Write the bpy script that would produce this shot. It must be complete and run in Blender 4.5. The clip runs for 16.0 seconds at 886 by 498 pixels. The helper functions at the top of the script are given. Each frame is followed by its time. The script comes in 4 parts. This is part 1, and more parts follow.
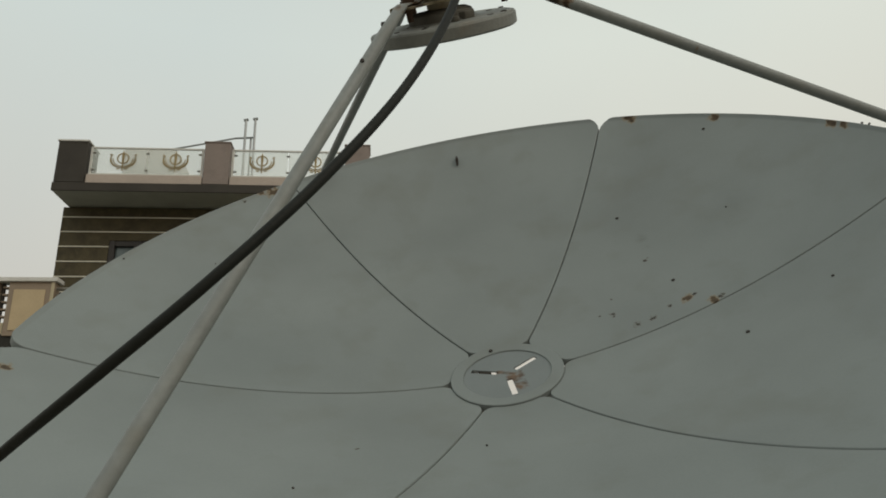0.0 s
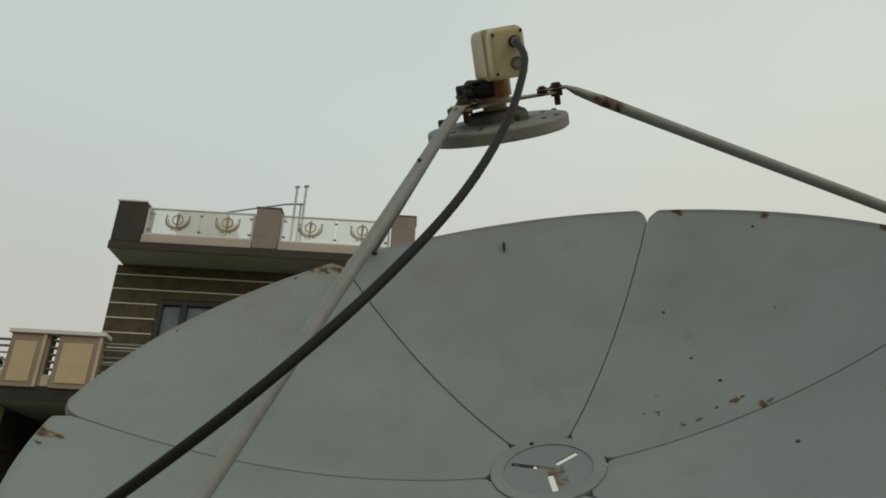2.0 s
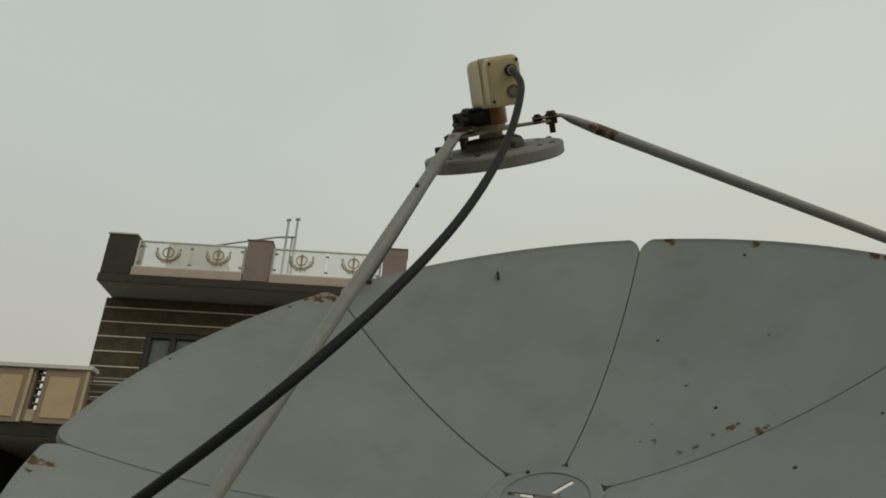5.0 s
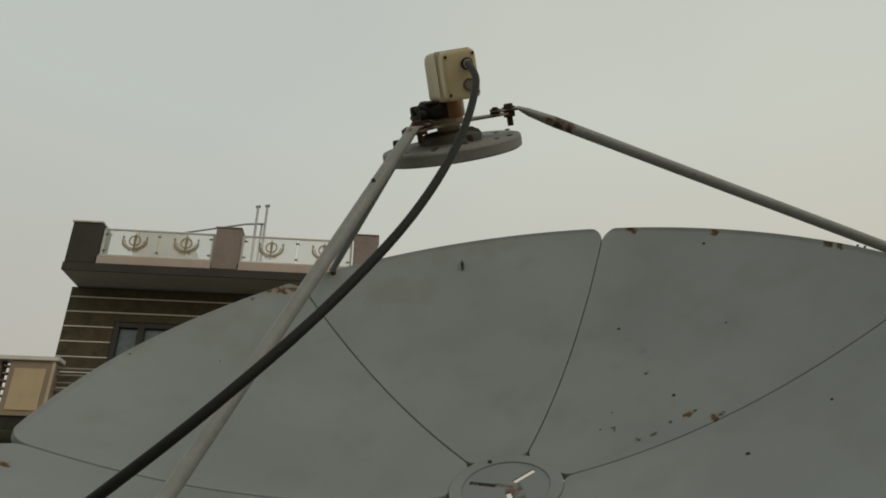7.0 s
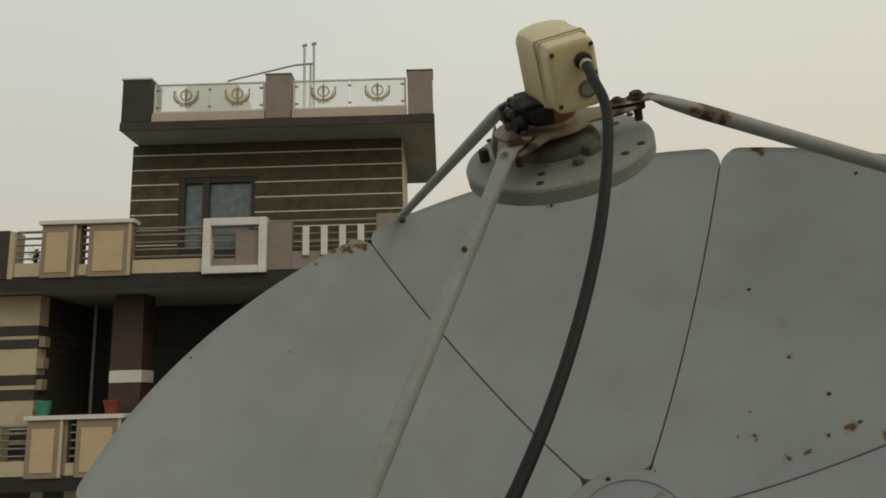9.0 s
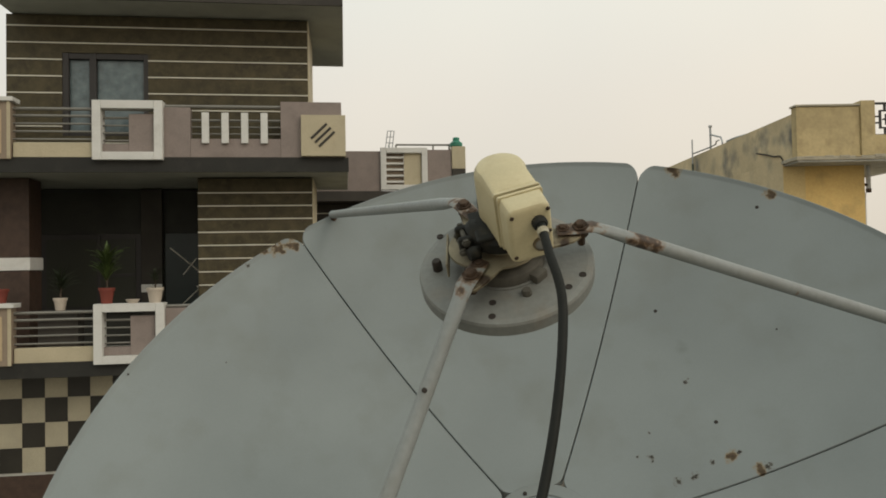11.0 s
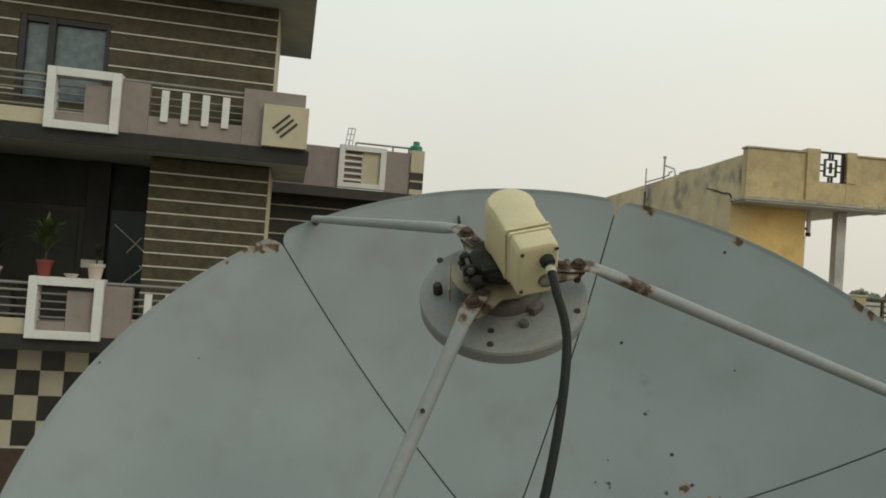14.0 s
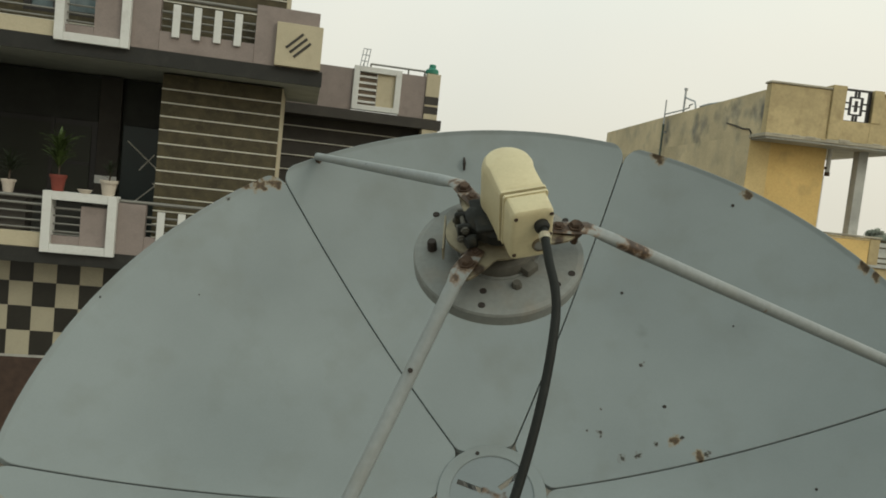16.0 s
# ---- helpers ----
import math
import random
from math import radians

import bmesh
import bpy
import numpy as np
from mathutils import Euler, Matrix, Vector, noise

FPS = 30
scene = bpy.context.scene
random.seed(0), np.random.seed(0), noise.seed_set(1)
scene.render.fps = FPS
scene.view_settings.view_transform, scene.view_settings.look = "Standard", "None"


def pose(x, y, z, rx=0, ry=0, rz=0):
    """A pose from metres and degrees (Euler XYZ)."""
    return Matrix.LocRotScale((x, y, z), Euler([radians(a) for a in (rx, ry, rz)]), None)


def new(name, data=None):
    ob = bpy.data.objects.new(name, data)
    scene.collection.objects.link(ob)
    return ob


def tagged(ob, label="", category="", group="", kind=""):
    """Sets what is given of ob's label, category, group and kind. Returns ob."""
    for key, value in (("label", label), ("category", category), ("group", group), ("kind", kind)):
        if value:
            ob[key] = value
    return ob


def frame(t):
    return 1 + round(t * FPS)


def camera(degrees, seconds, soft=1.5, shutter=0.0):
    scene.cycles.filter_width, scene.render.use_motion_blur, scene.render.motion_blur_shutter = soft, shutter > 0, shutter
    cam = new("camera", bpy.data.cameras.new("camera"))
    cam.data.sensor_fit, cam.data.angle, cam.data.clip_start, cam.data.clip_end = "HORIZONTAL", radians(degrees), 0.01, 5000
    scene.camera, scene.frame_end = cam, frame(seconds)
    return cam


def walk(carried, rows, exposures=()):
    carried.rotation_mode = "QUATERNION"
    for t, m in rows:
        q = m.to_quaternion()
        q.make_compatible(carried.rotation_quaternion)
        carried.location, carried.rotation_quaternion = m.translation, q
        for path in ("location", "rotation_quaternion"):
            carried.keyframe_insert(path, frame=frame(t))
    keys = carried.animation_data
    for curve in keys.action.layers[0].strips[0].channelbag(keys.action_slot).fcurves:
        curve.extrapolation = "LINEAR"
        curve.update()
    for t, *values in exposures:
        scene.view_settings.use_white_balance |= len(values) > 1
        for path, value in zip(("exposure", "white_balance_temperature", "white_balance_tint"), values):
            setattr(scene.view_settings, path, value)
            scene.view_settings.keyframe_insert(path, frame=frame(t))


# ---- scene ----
# ---------------------------------------------------------------- camera
cam = camera(62.06, 16.0, soft=1.8)
PATH = [
    (0.0, pose(0.2637, -1.4965, 0.9207, 108.471, 1.191, 15.162)),
    (0.5, pose(0.2768, -1.4910, 0.9245, 105.108, 1.764, 17.950)),
    (0.7, pose(0.2801, -1.4986, 0.9224, 104.919, 2.795, 17.366)),
    (1.0, pose(0.2821, -1.5126, 0.9154, 106.125, 2.073, 16.677)),
    (1.5, pose(0.2746, -1.5084, 0.9098, 107.672, 1.631, 17.322)),
    (1.8, pose(0.2720, -1.5406, 0.9321, 111.209, -0.622, 17.520)),
    (2.0, pose(0.2638, -1.5351, 0.9480, 113.907, -2.336, 17.306)),
    (2.5, pose(0.2526, -1.5402, 0.9456, 114.293, -2.474, 16.374)),
    (3.0, pose(0.2644, -1.5542, 0.9381, 116.067, -1.676, 16.123)),
    (3.5, pose(0.2560, -1.5292, 0.9309, 115.649, -1.831, 16.688)),
    (4.0, pose(0.2553, -1.5337, 0.9273, 116.026, -1.947, 16.696)),
    (6.3, pose(0.2436, -1.5398, 0.9371, 116.594, -2.855, 16.175)),
    (6.5, pose(0.2404, -1.5403, 0.9263, 116.196, -3.708, 15.732)),
    (7.0, pose(0.2796, -1.5383, 0.9460, 115.428, -0.729, 14.898)),
    (7.5, pose(0.2595, -1.4892, 1.0229, 105.345, 1.192, 15.875)),
    (7.7, pose(0.2525, -1.4832, 1.0574, 106.311, 1.855, 16.297)),
    (8.0, pose(0.2428, -1.4552, 1.1322, 107.761, 1.504, 17.139)),
    (8.2, pose(0.2227, -1.4415, 1.1942, 108.560, 1.144, 20.357)),
    (8.5, pose(0.2027, -1.3790, 1.2758, 105.666, 2.716, 21.075)),
    (8.6, pose(0.1878, -1.3547, 1.3079, 103.228, 1.692, 20.343)),
    (8.7, pose(0.1800, -1.3614, 1.3269, 102.303, 1.382, 20.706)),
    (10.8, pose(0.1570, -1.5139, 1.6902, 93.710, 1.869, 13.379)),
    (11.0, pose(0.1410, -1.5114, 1.7018, 91.304, 1.033, 12.737)),
    (11.5, pose(0.1048, -1.5190, 1.7016, 87.941, -0.161, 9.382)),
    (12.0, pose(0.1040, -1.5548, 1.7080, 89.617, -2.466, 5.962)),
    (12.5, pose(0.1047, -1.5724, 1.7246, 90.248, -3.566, 5.986)),
    (13.0, pose(0.0774, -1.5708, 1.7249, 90.381, -4.770, 6.809)),
    (13.5, pose(0.0526, -1.5752, 1.7393, 91.136, -5.065, 7.917)),
    (14.0, pose(0.0654, -1.5670, 1.7308, 91.685, -4.230, 8.496)),
    (14.5, pose(0.0611, -1.5708, 1.7319, 91.672, -5.140, 6.606)),
    (15.0, pose(0.0348, -1.6021, 1.7702, 89.808, -7.041, 7.759)),
    (15.5, pose(0.0813, -1.5848, 1.8005, 86.424, -6.142, 8.664)),
    (16.0, pose(0.0850, -1.5454, 1.7807, 85.738, -6.115, 9.543)),
]
walk(cam, PATH, [(0.0, -0.31, 6750, 11), (0.5, -0.27, 6930, 12), (1.5, -0.17, 6980, 12), (2.0, -0.45, 6680, 10), (2.5, -0.57, 6720, 10), (4.0, -0.57, 6870, 11), (7.0, -0.63, 6990, 12), (7.5, -0.41, 7260, 13), (8.2, -0.29, 7120, 11), (8.7, -0.35, 7090, 12), (10.8, -0.04, 6850, 13), (11.5, 0.19, 6650, 10), (13.0, 0.02, 6500, 8), (14.5, 0.02, 6470, 7), (15.5, 0.05, 6480, 6), (16.0, 0.13, 6500, 6)])

# ---------------------------------------------------------------- world and sun
SUN_EL, SUN_AZ = 36.0, 122.0
world = bpy.data.worlds.new("world")
scene.world = world
world.use_nodes = True
wn, wl = world.node_tree.nodes, world.node_tree.links
sky = wn.new("ShaderNodeTexSky")
sky.sky_type, sky.sun_disc = "NISHITA", False
sky.sun_elevation, sky.sun_rotation = radians(SUN_EL), radians(SUN_AZ)
sky.air_density, sky.dust_density, sky.ozone_density = 1.0, 6.0, 1.0
cloud = wn.new("ShaderNodeMixRGB")
cloud.inputs["Fac"].default_value = 0.86
wco = wn.new("ShaderNodeTexCoord")
wno = wn.new("ShaderNodeTexNoise")
wno.inputs["Scale"].default_value, wno.inputs["Detail"].default_value = 1.3, 3.0
wra = wn.new("ShaderNodeValToRGB")
wra.color_ramp.elements[0].position, wra.color_ramp.elements[0].color = 0.3, (7.6, 7.95, 7.4, 1)
wra.color_ramp.elements[1].position, wra.color_ramp.elements[1].color = 0.72, (8.75, 8.75, 7.75, 1)
wl.new(wco.outputs["Generated"], wno.inputs["Vector"])
wsp = wn.new("ShaderNodeSeparateXYZ")
wma = wn.new("ShaderNodeMath")
wma.operation = "MULTIPLY_ADD"
wma.inputs[1].default_value = 0.22
wl.new(wco.outputs["Generated"], wsp.inputs["Vector"])
wl.new(wsp.outputs["X"], wma.inputs[0])
wl.new(wno.outputs["Fac"], wma.inputs[2])
wl.new(wma.outputs[0], wra.inputs["Fac"])
wl.new(sky.outputs["Color"], cloud.inputs["Color1"])
wl.new(wra.outputs["Color"], cloud.inputs["Color2"])
# overcast: warmer haze low down, brighter and cooler overhead
wel = wn.new("ShaderNodeValToRGB")
wel.color_ramp.elements[0].position, wel.color_ramp.elements[0].color = 0.02, (0.94, 0.878, 0.845, 1)
wel.color_ramp.elements[1].position, wel.color_ramp.elements[1].color = 0.55, (1.105, 1.19, 1.23, 1)
mid = wel.color_ramp.elements.new(0.22)
mid.color = (1.03, 0.985, 0.968, 1)
wmu = wn.new("ShaderNodeMixRGB")
wmu.blend_type = "MULTIPLY"
wmu.inputs["Fac"].default_value = 1.0
wl.new(wsp.outputs["Z"], wel.inputs["Fac"])
wl.new(cloud.outputs["Color"], wmu.inputs["Color1"])
wl.new(wel.outputs["Color"], wmu.inputs["Color2"])
wl.new(wmu.outputs["Color"], wn["Background"].inputs["Color"])
wn["Background"].inputs["Strength"].default_value = 0.1
sun = new("sun", bpy.data.lights.new("sun", "SUN"))
sun.data.energy, sun.data.angle, sun.data.color = 0.5, radians(20), (1.0, 0.95, 0.86)
sun.rotation_euler = Euler((radians(90 - SUN_EL), 0, radians(180 - SUN_AZ)))


# ---------------------------------------------------------------- materials
def material(name, base, rough=0.7, metal=0.0, var=0.18, fine=60.0, coarse=2.5, bump=0.15, dirt=None, dirt_amount=0.35, spec=0.4, grain=0.25):
    m = bpy.data.materials.new(name)
    m.use_nodes = True
    n, l = m.node_tree.nodes, m.node_tree.links
    b = n["Principled BSDF"]
    co = n.new("ShaderNodeTexCoord")
    info = n.new("ShaderNodeObjectInfo")
    off = n.new("ShaderNodeVectorMath")
    off.operation = "ADD"
    l.new(co.outputs["Object"], off.inputs[0])
    l.new(info.outputs["Random"], off.inputs[1])
    big = n.new("ShaderNodeTexNoise")
    big.inputs["Scale"].default_value, big.inputs["Detail"].default_value = coarse, 6.0
    small = n.new("ShaderNodeTexNoise")
    small.inputs["Scale"].default_value, small.inputs["Detail"].default_value = fine, 4.0
    l.new(off.outputs[0], big.inputs["Vector"])
    l.new(off.outputs[0], small.inputs["Vector"])
    ramp = n.new("ShaderNodeValToRGB")
    ramp.color_ramp.elements[0].position, ramp.color_ramp.elements[1].position = 0.3, 0.72
    ramp.color_ramp.elements[0].color = (*[c * (1 - var) for c in base], 1)
    ramp.color_ramp.elements[1].color = (*[min(1, c * (1 + var * 0.7)) for c in base], 1)
    l.new(big.outputs["Fac"], ramp.inputs["Fac"])
    mix = n.new("ShaderNodeMixRGB")
    mix.blend_type = "OVERLAY"
    mix.inputs["Fac"].default_value = grain
    l.new(ramp.outputs["Color"], mix.inputs["Color1"])
    grey = n.new("ShaderNodeRGBToBW")
    l.new(small.outputs["Color"], grey.inputs["Color"])
    l.new(grey.outputs["Val"], mix.inputs["Color2"])
    out = mix.outputs["Color"]
    if dirt:
        d = n.new("ShaderNodeTexNoise")
        d.inputs["Scale"].default_value, d.inputs["Detail"].default_value = coarse * 2.3, 8.0
        l.new(off.outputs[0], d.inputs["Vector"])
        dr = n.new("ShaderNodeMapRange")
        dr.inputs["From Min"].default_value, dr.inputs["From Max"].default_value = 0.52, 0.72
        dr.inputs["To Max"].default_value = dirt_amount
        l.new(d.outputs["Fac"], dr.inputs["Value"])
        dm = n.new("ShaderNodeMixRGB")
        dm.inputs["Color2"].default_value = (*dirt, 1)
        l.new(dr.outputs["Result"], dm.inputs["Fac"])
        l.new(out, dm.inputs["Color1"])
        out = dm.outputs["Color"]
    l.new(out, b.inputs["Base Color"])
    rr = n.new("ShaderNodeMapRange")
    rr.inputs["To Min"].default_value, rr.inputs["To Max"].default_value = max(0.05, rough - 0.1), min(1, rough + 0.1)
    l.new(small.outputs["Fac"], rr.inputs["Value"])
    l.new(rr.outputs["Result"], b.inputs["Roughness"])
    b.inputs["Metallic"].default_value = metal
    b.inputs["Specular IOR Level"].default_value = spec
    bp = n.new("ShaderNodeBump")
    bp.inputs["Strength"].default_value, bp.inputs["Distance"].default_value = bump, 0.004
    l.new(small.outputs["Fac"], bp.inputs["Height"])
    l.new(bp.outputs["Normal"], b.inputs["Normal"])
    return m


def spotted(m, spots, colour, edge=0.5, scale=55.0, halo=None, ragged=2.6):
    """Adds rust spots (x, y, z, radius, strength) with ragged edges to a painted material."""
    n, l = m.node_tree.nodes, m.node_tree.links
    b = n["Principled BSDF"]
    co = n.new("ShaderNodeTexCoord")
    wob = n.new("ShaderNodeTexNoise")
    wob.inputs["Scale"].default_value, wob.inputs["Detail"].default_value = scale, 6.0
    l.new(co.outputs["Object"], wob.inputs["Vector"])
    total = None
    for x, y, z, r, s in spots:
        d = n.new("ShaderNodeVectorMath")
        d.operation = "DISTANCE"
        l.new(co.outputs["Object"], d.inputs[0])
        d.inputs[1].default_value = (x, y, z)
        w = n.new("ShaderNodeMath")
        w.operation = "MULTIPLY_ADD"
        l.new(wob.outputs["Fac"], w.inputs[0])
        w.inputs[1].default_value = r * ragged
        l.new(d.outputs["Value"], w.inputs[2])
        k = n.new("ShaderNodeMapRange")
        k.inputs["From Min"].default_value, k.inputs["From Max"].default_value = r * 2.2, r * (2.2 - edge)
        k.inputs["To Min"].default_value, k.inputs["To Max"].default_value = 0.0, s
        l.new(w.outputs[0], k.inputs["Value"])
        if total is None:
            total = k.outputs["Result"]
        else:
            q = n.new("ShaderNodeMath")
            q.operation = "MAXIMUM"
            l.new(total, q.inputs[0])
            l.new(k.outputs["Result"], q.inputs[1])
            total = q.outputs[0]
    tone = n.new("ShaderNodeValToRGB")
    tone.color_ramp.elements[0].position, tone.color_ramp.elements[1].position = 0.35, 0.65
    tone.color_ramp.elements[0].color = (*[c * 0.45 for c in colour], 1)
    tone.color_ramp.elements[1].color = (*colour, 1)
    l.new(wob.outputs["Fac"], tone.inputs["Fac"])
    shade = tone.outputs["Color"]
    fac = total
    if halo:
        # a bright ochre margin round the dark core
        core = n.new("ShaderNodeMapRange")
        core.inputs["From Min"].default_value, core.inputs["From Max"].default_value = 0.25, 0.6
        l.new(total, core.inputs["Value"])
        hm = n.new("ShaderNodeMixRGB")
        hm.inputs["Color1"].default_value = (*halo, 1)
        l.new(shade, hm.inputs["Color2"])
        l.new(core.outputs["Result"], hm.inputs["Fac"])
        shade = hm.outputs["Color"]
        lift = n.new("ShaderNodeMath")
        lift.operation, lift.use_clamp = "MULTIPLY", True
        l.new(total, lift.inputs[0])
        lift.inputs[1].default_value = 2.2
        fac = lift.outputs[0]
    mx = n.new("ShaderNodeMixRGB")
    src = b.inputs["Base Color"].links[0].from_socket
    l.new(src, mx.inputs["Color1"])
    l.new(shade, mx.inputs["Color2"])
    l.new(fac, mx.inputs["Fac"])
    l.new(mx.outputs["Color"], b.inputs["Base Color"])
    return m


def glass(name, tint, rough=0.03, alpha=0.25):
    m = bpy.data.materials.new(name)
    m.use_nodes = True
    b = m.node_tree.nodes["Principled BSDF"]
    b.inputs["Base Color"].default_value = (*tint, 1)
    b.inputs["Roughness"].default_value = rough
    b.inputs["Alpha"].default_value = alpha
    b.inputs["IOR"].default_value = 1.45
    return m


GZ = -3.3   # street level
M = dict(
    rust=material("rusted steel", (0.068, 0.042, 0.027), 0.9, 0.1, var=0.55, fine=180, coarse=40, bump=0.5),
    ring=material("cast ring", (0.180, 0.184, 0.168), 0.6, 0.1, var=0.1, fine=120, coarse=10, dirt=(0.2, 0.15, 0.1), dirt_amount=0.3),
    ivory=material("ivory plastic", (0.52, 0.45, 0.275), 0.45, var=0.07, fine=220, coarse=16, bump=0.04, grain=0.12, dirt=(0.40, 0.31, 0.17), dirt_amount=0.3),
    ivory_edge=material("grimy ivory", (0.13, 0.098, 0.056), 0.6, var=0.15, fine=200, coarse=16),
    dark_cast=material("dark cast metal", (0.085, 0.079, 0.064), 0.75, 0.1, var=0.3, fine=130, coarse=20, dirt=(0.13, 0.12, 0.095), dirt_amount=0.4),
    sill=material("pinkish plaster", (0.43, 0.36, 0.31), 0.75, var=0.08),
    copper=material("coppery neck", (0.24, 0.115, 0.05), 0.4, 0.6, var=0.3, fine=120, coarse=30),
    black=material("black cast clamp", (0.016, 0.016, 0.0135), 0.7, 0.0, var=0.4, fine=150, coarse=20, dirt=(0.06, 0.05, 0.032), dirt_amount=0.6, spec=0.25),
    zinc=material("zinc plate", (0.46, 0.42, 0.31), 0.55, 0.3, var=0.2, fine=120, coarse=18, dirt=(0.2, 0.11, 0.05), dirt_amount=0.5),
    rubber=material("cable sheath", (0.012, 0.013, 0.0105), 0.6, var=0.25, fine=150, coarse=15, spec=0.2),
    dark_hole=material("dark bolt", (0.032, 0.025, 0.02), 0.7, 0.3, var=0.3),
    galv=material("galvanised steel", (0.35, 0.36, 0.36), 0.5, 0.7, var=0.15),
    clad=material("brown cladding", (0.066, 0.053, 0.027), 0.75, var=0.35, fine=45, coarse=5, bump=0.6, dirt=(0.10, 0.083, 0.042), dirt_amount=0.5),
    clad_dark=material("dark brown render", (0.047, 0.041, 0.034), 0.8, var=0.2),
    fascia=material("dark painted slab edge", (0.022, 0.021, 0.0175), 0.75, var=0.2, dirt=(0.045, 0.04, 0.034), dirt_amount=0.4),
    strip=material("cream strip", (0.58, 0.55, 0.46), 0.6, var=0.1),
    mauve=material("mauve paint", (0.245, 0.20, 0.178), 0.75, var=0.1, dirt=(0.17, 0.13, 0.115), dirt_amount=0.35),
    cream=material("cream paint", (0.46, 0.398, 0.275), 0.75, var=0.08, dirt=(0.36, 0.29, 0.19), dirt_amount=0.35),
    beige=material("beige panel", (0.48, 0.375, 0.235), 0.75, var=0.08),
    taupe=material("taupe paint", (0.27, 0.21, 0.155), 0.75, var=0.1),
    white=material("white paint", (0.61, 0.60, 0.565), 0.65, var=0.06, dirt=(0.45, 0.42, 0.38), dirt_amount=0.3),
    soffit=material("grey soffit", (0.36, 0.365, 0.32), 0.85, var=0.12),
    rail=material("steel rail", (0.22, 0.21, 0.185), 0.5, 0.4, var=0.1),
    frame=material("dark window frame", (0.03, 0.026, 0.024), 0.5, var=0.2),
    gold=material("bronze emblem", (0.30, 0.225, 0.11), 0.45, 0.4, var=0.3),
    tile_dark=material("dark tile", (0.030, 0.027, 0.021), 0.35, var=0.25),
    tile_light=material("cream tile", (0.40, 0.36, 0.26), 0.4, var=0.1),
    brick=material("brown tiled pillar", (0.06, 0.036, 0.025), 0.6, var=0.25, fine=30, coarse=8),
    yellow=material("yellow wall", (0.66, 0.45, 0.17), 0.85, var=0.12, fine=35, coarse=1.6, dirt=(0.32, 0.22, 0.10), dirt_amount=0.4),
    yellow_old=material("stained yellow parapet", (0.57, 0.465, 0.29), 0.9, var=0.25, fine=30, coarse=1.1, bump=0.3, dirt=(0.36, 0.31, 0.22), dirt_amount=0.6),
    yellow_front=material("faded yellow parapet", (0.48, 0.375, 0.20), 0.85, var=0.2, fine=22, coarse=2.2, bump=0.4, dirt=(0.27, 0.195, 0.10), dirt_amount=0.55),
    cement=material("cement", (0.44, 0.43, 0.39), 0.9, var=0.2, fine=50, coarse=2, dirt=(0.15, 0.14, 0.12), dirt_amount=0.4),
    ledge=material("pale ledge", (0.38, 0.34, 0.26), 0.85, var=0.25, dirt=(0.2, 0.18, 0.14), dirt_amount=0.5),
    # plaster colour lowered: the shade of the porch recess is put into it
    porch=material("shade-darkened porch plaster", (0.040, 0.040, 0.034), 0.8, var=0.25),
    earth=material("street ground", (0.17, 0.15, 0.12), 0.95, var=0.3, fine=8, coarse=0.3, bump=0.3),
    terrace=material("terrace floor", (0.30, 0.27, 0.23), 0.9, var=0.25, fine=30, coarse=1.2, dirt=(0.13, 0.11, 0.09), dirt_amount=0.4),
    red_pot=material("red clay pot", (0.20, 0.045, 0.03), 0.7, var=0.2),
    white_pot=material("white pot", (0.52, 0.45, 0.37), 0.6, var=0.12),
    leaf=material("leaf", (0.045, 0.070, 0.014), 0.65, var=0.4, fine=20, coarse=6),
    # leaf green paled and greyed, distance haze put into the colour
    far_leaf=material("haze-paled foliage", (0.21, 0.225, 0.175), 0.9, var=0.4, fine=3, coarse=0.6),
    # darker copy of leaf, with shade put into the green
    leaf_dark=material("shaded leaf", (0.020, 0.028, 0.011), 0.7, var=0.4, fine=20, coarse=6),
    bark=material("bark", (0.07, 0.05, 0.035), 0.9, var=0.3),
    green=material("green plastic", (0.03, 0.20, 0.13), 0.5, var=0.15),
    door=material("dark green door", (0.012, 0.022, 0.02), 0.4, var=0.2),
)
M["wall_strip"] = material("pale yellow wall", (0.58, 0.43, 0.20), 0.85, var=0.12, fine=35, coarse=2)
spotted(M["yellow_old"], [(0, w, z - GZ, r * 1.4, s) for w, z, r, s in ((0.16, 3.55, 0.22, 0.85), (0.40, 3.50, 0.18, 0.8), (0.70, 3.56, 0.12, 0.5), (1.10, 3.60, 0.20, 0.8), (1.0, 3.74, 0.13, 0.6), (1.40, 3.52, 0.17, 0.7), (1.78, 3.62, 0.15, 0.5),
        (2.35, 3.52, 0.20, 0.8), (2.69, 3.46, 0.22, 0.85), (2.55, 3.25, 0.16, 0.5), (4.17, 3.62, 0.20, 0.9), (4.2, 3.4, 0.22, 0.8), (0.9, 3.15, 0.12, 0.35), (3.3, 3.5, 0.16, 0.4))], (0.20, 0.21, 0.205), 1.0, 3.6)
M["clear"] = glass("balustrade glass", (0.78, 0.84, 0.80), 0.05, 0.30)
M["window"] = material("patterned window glass", (0.105, 0.142, 0.150), 0.16, var=0.32, fine=26, coarse=7, bump=0.10, dirt=(0.13, 0.15, 0.15), dirt_amount=0.5, spec=0.55)
# near-opaque dark pane: porch shade put into colour, sky reflection cut
M["window_dim"] = glass("dimmed porch window glass", (0.040, 0.041, 0.031), 0.45, 0.95)
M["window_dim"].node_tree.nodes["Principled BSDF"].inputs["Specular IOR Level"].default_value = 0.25


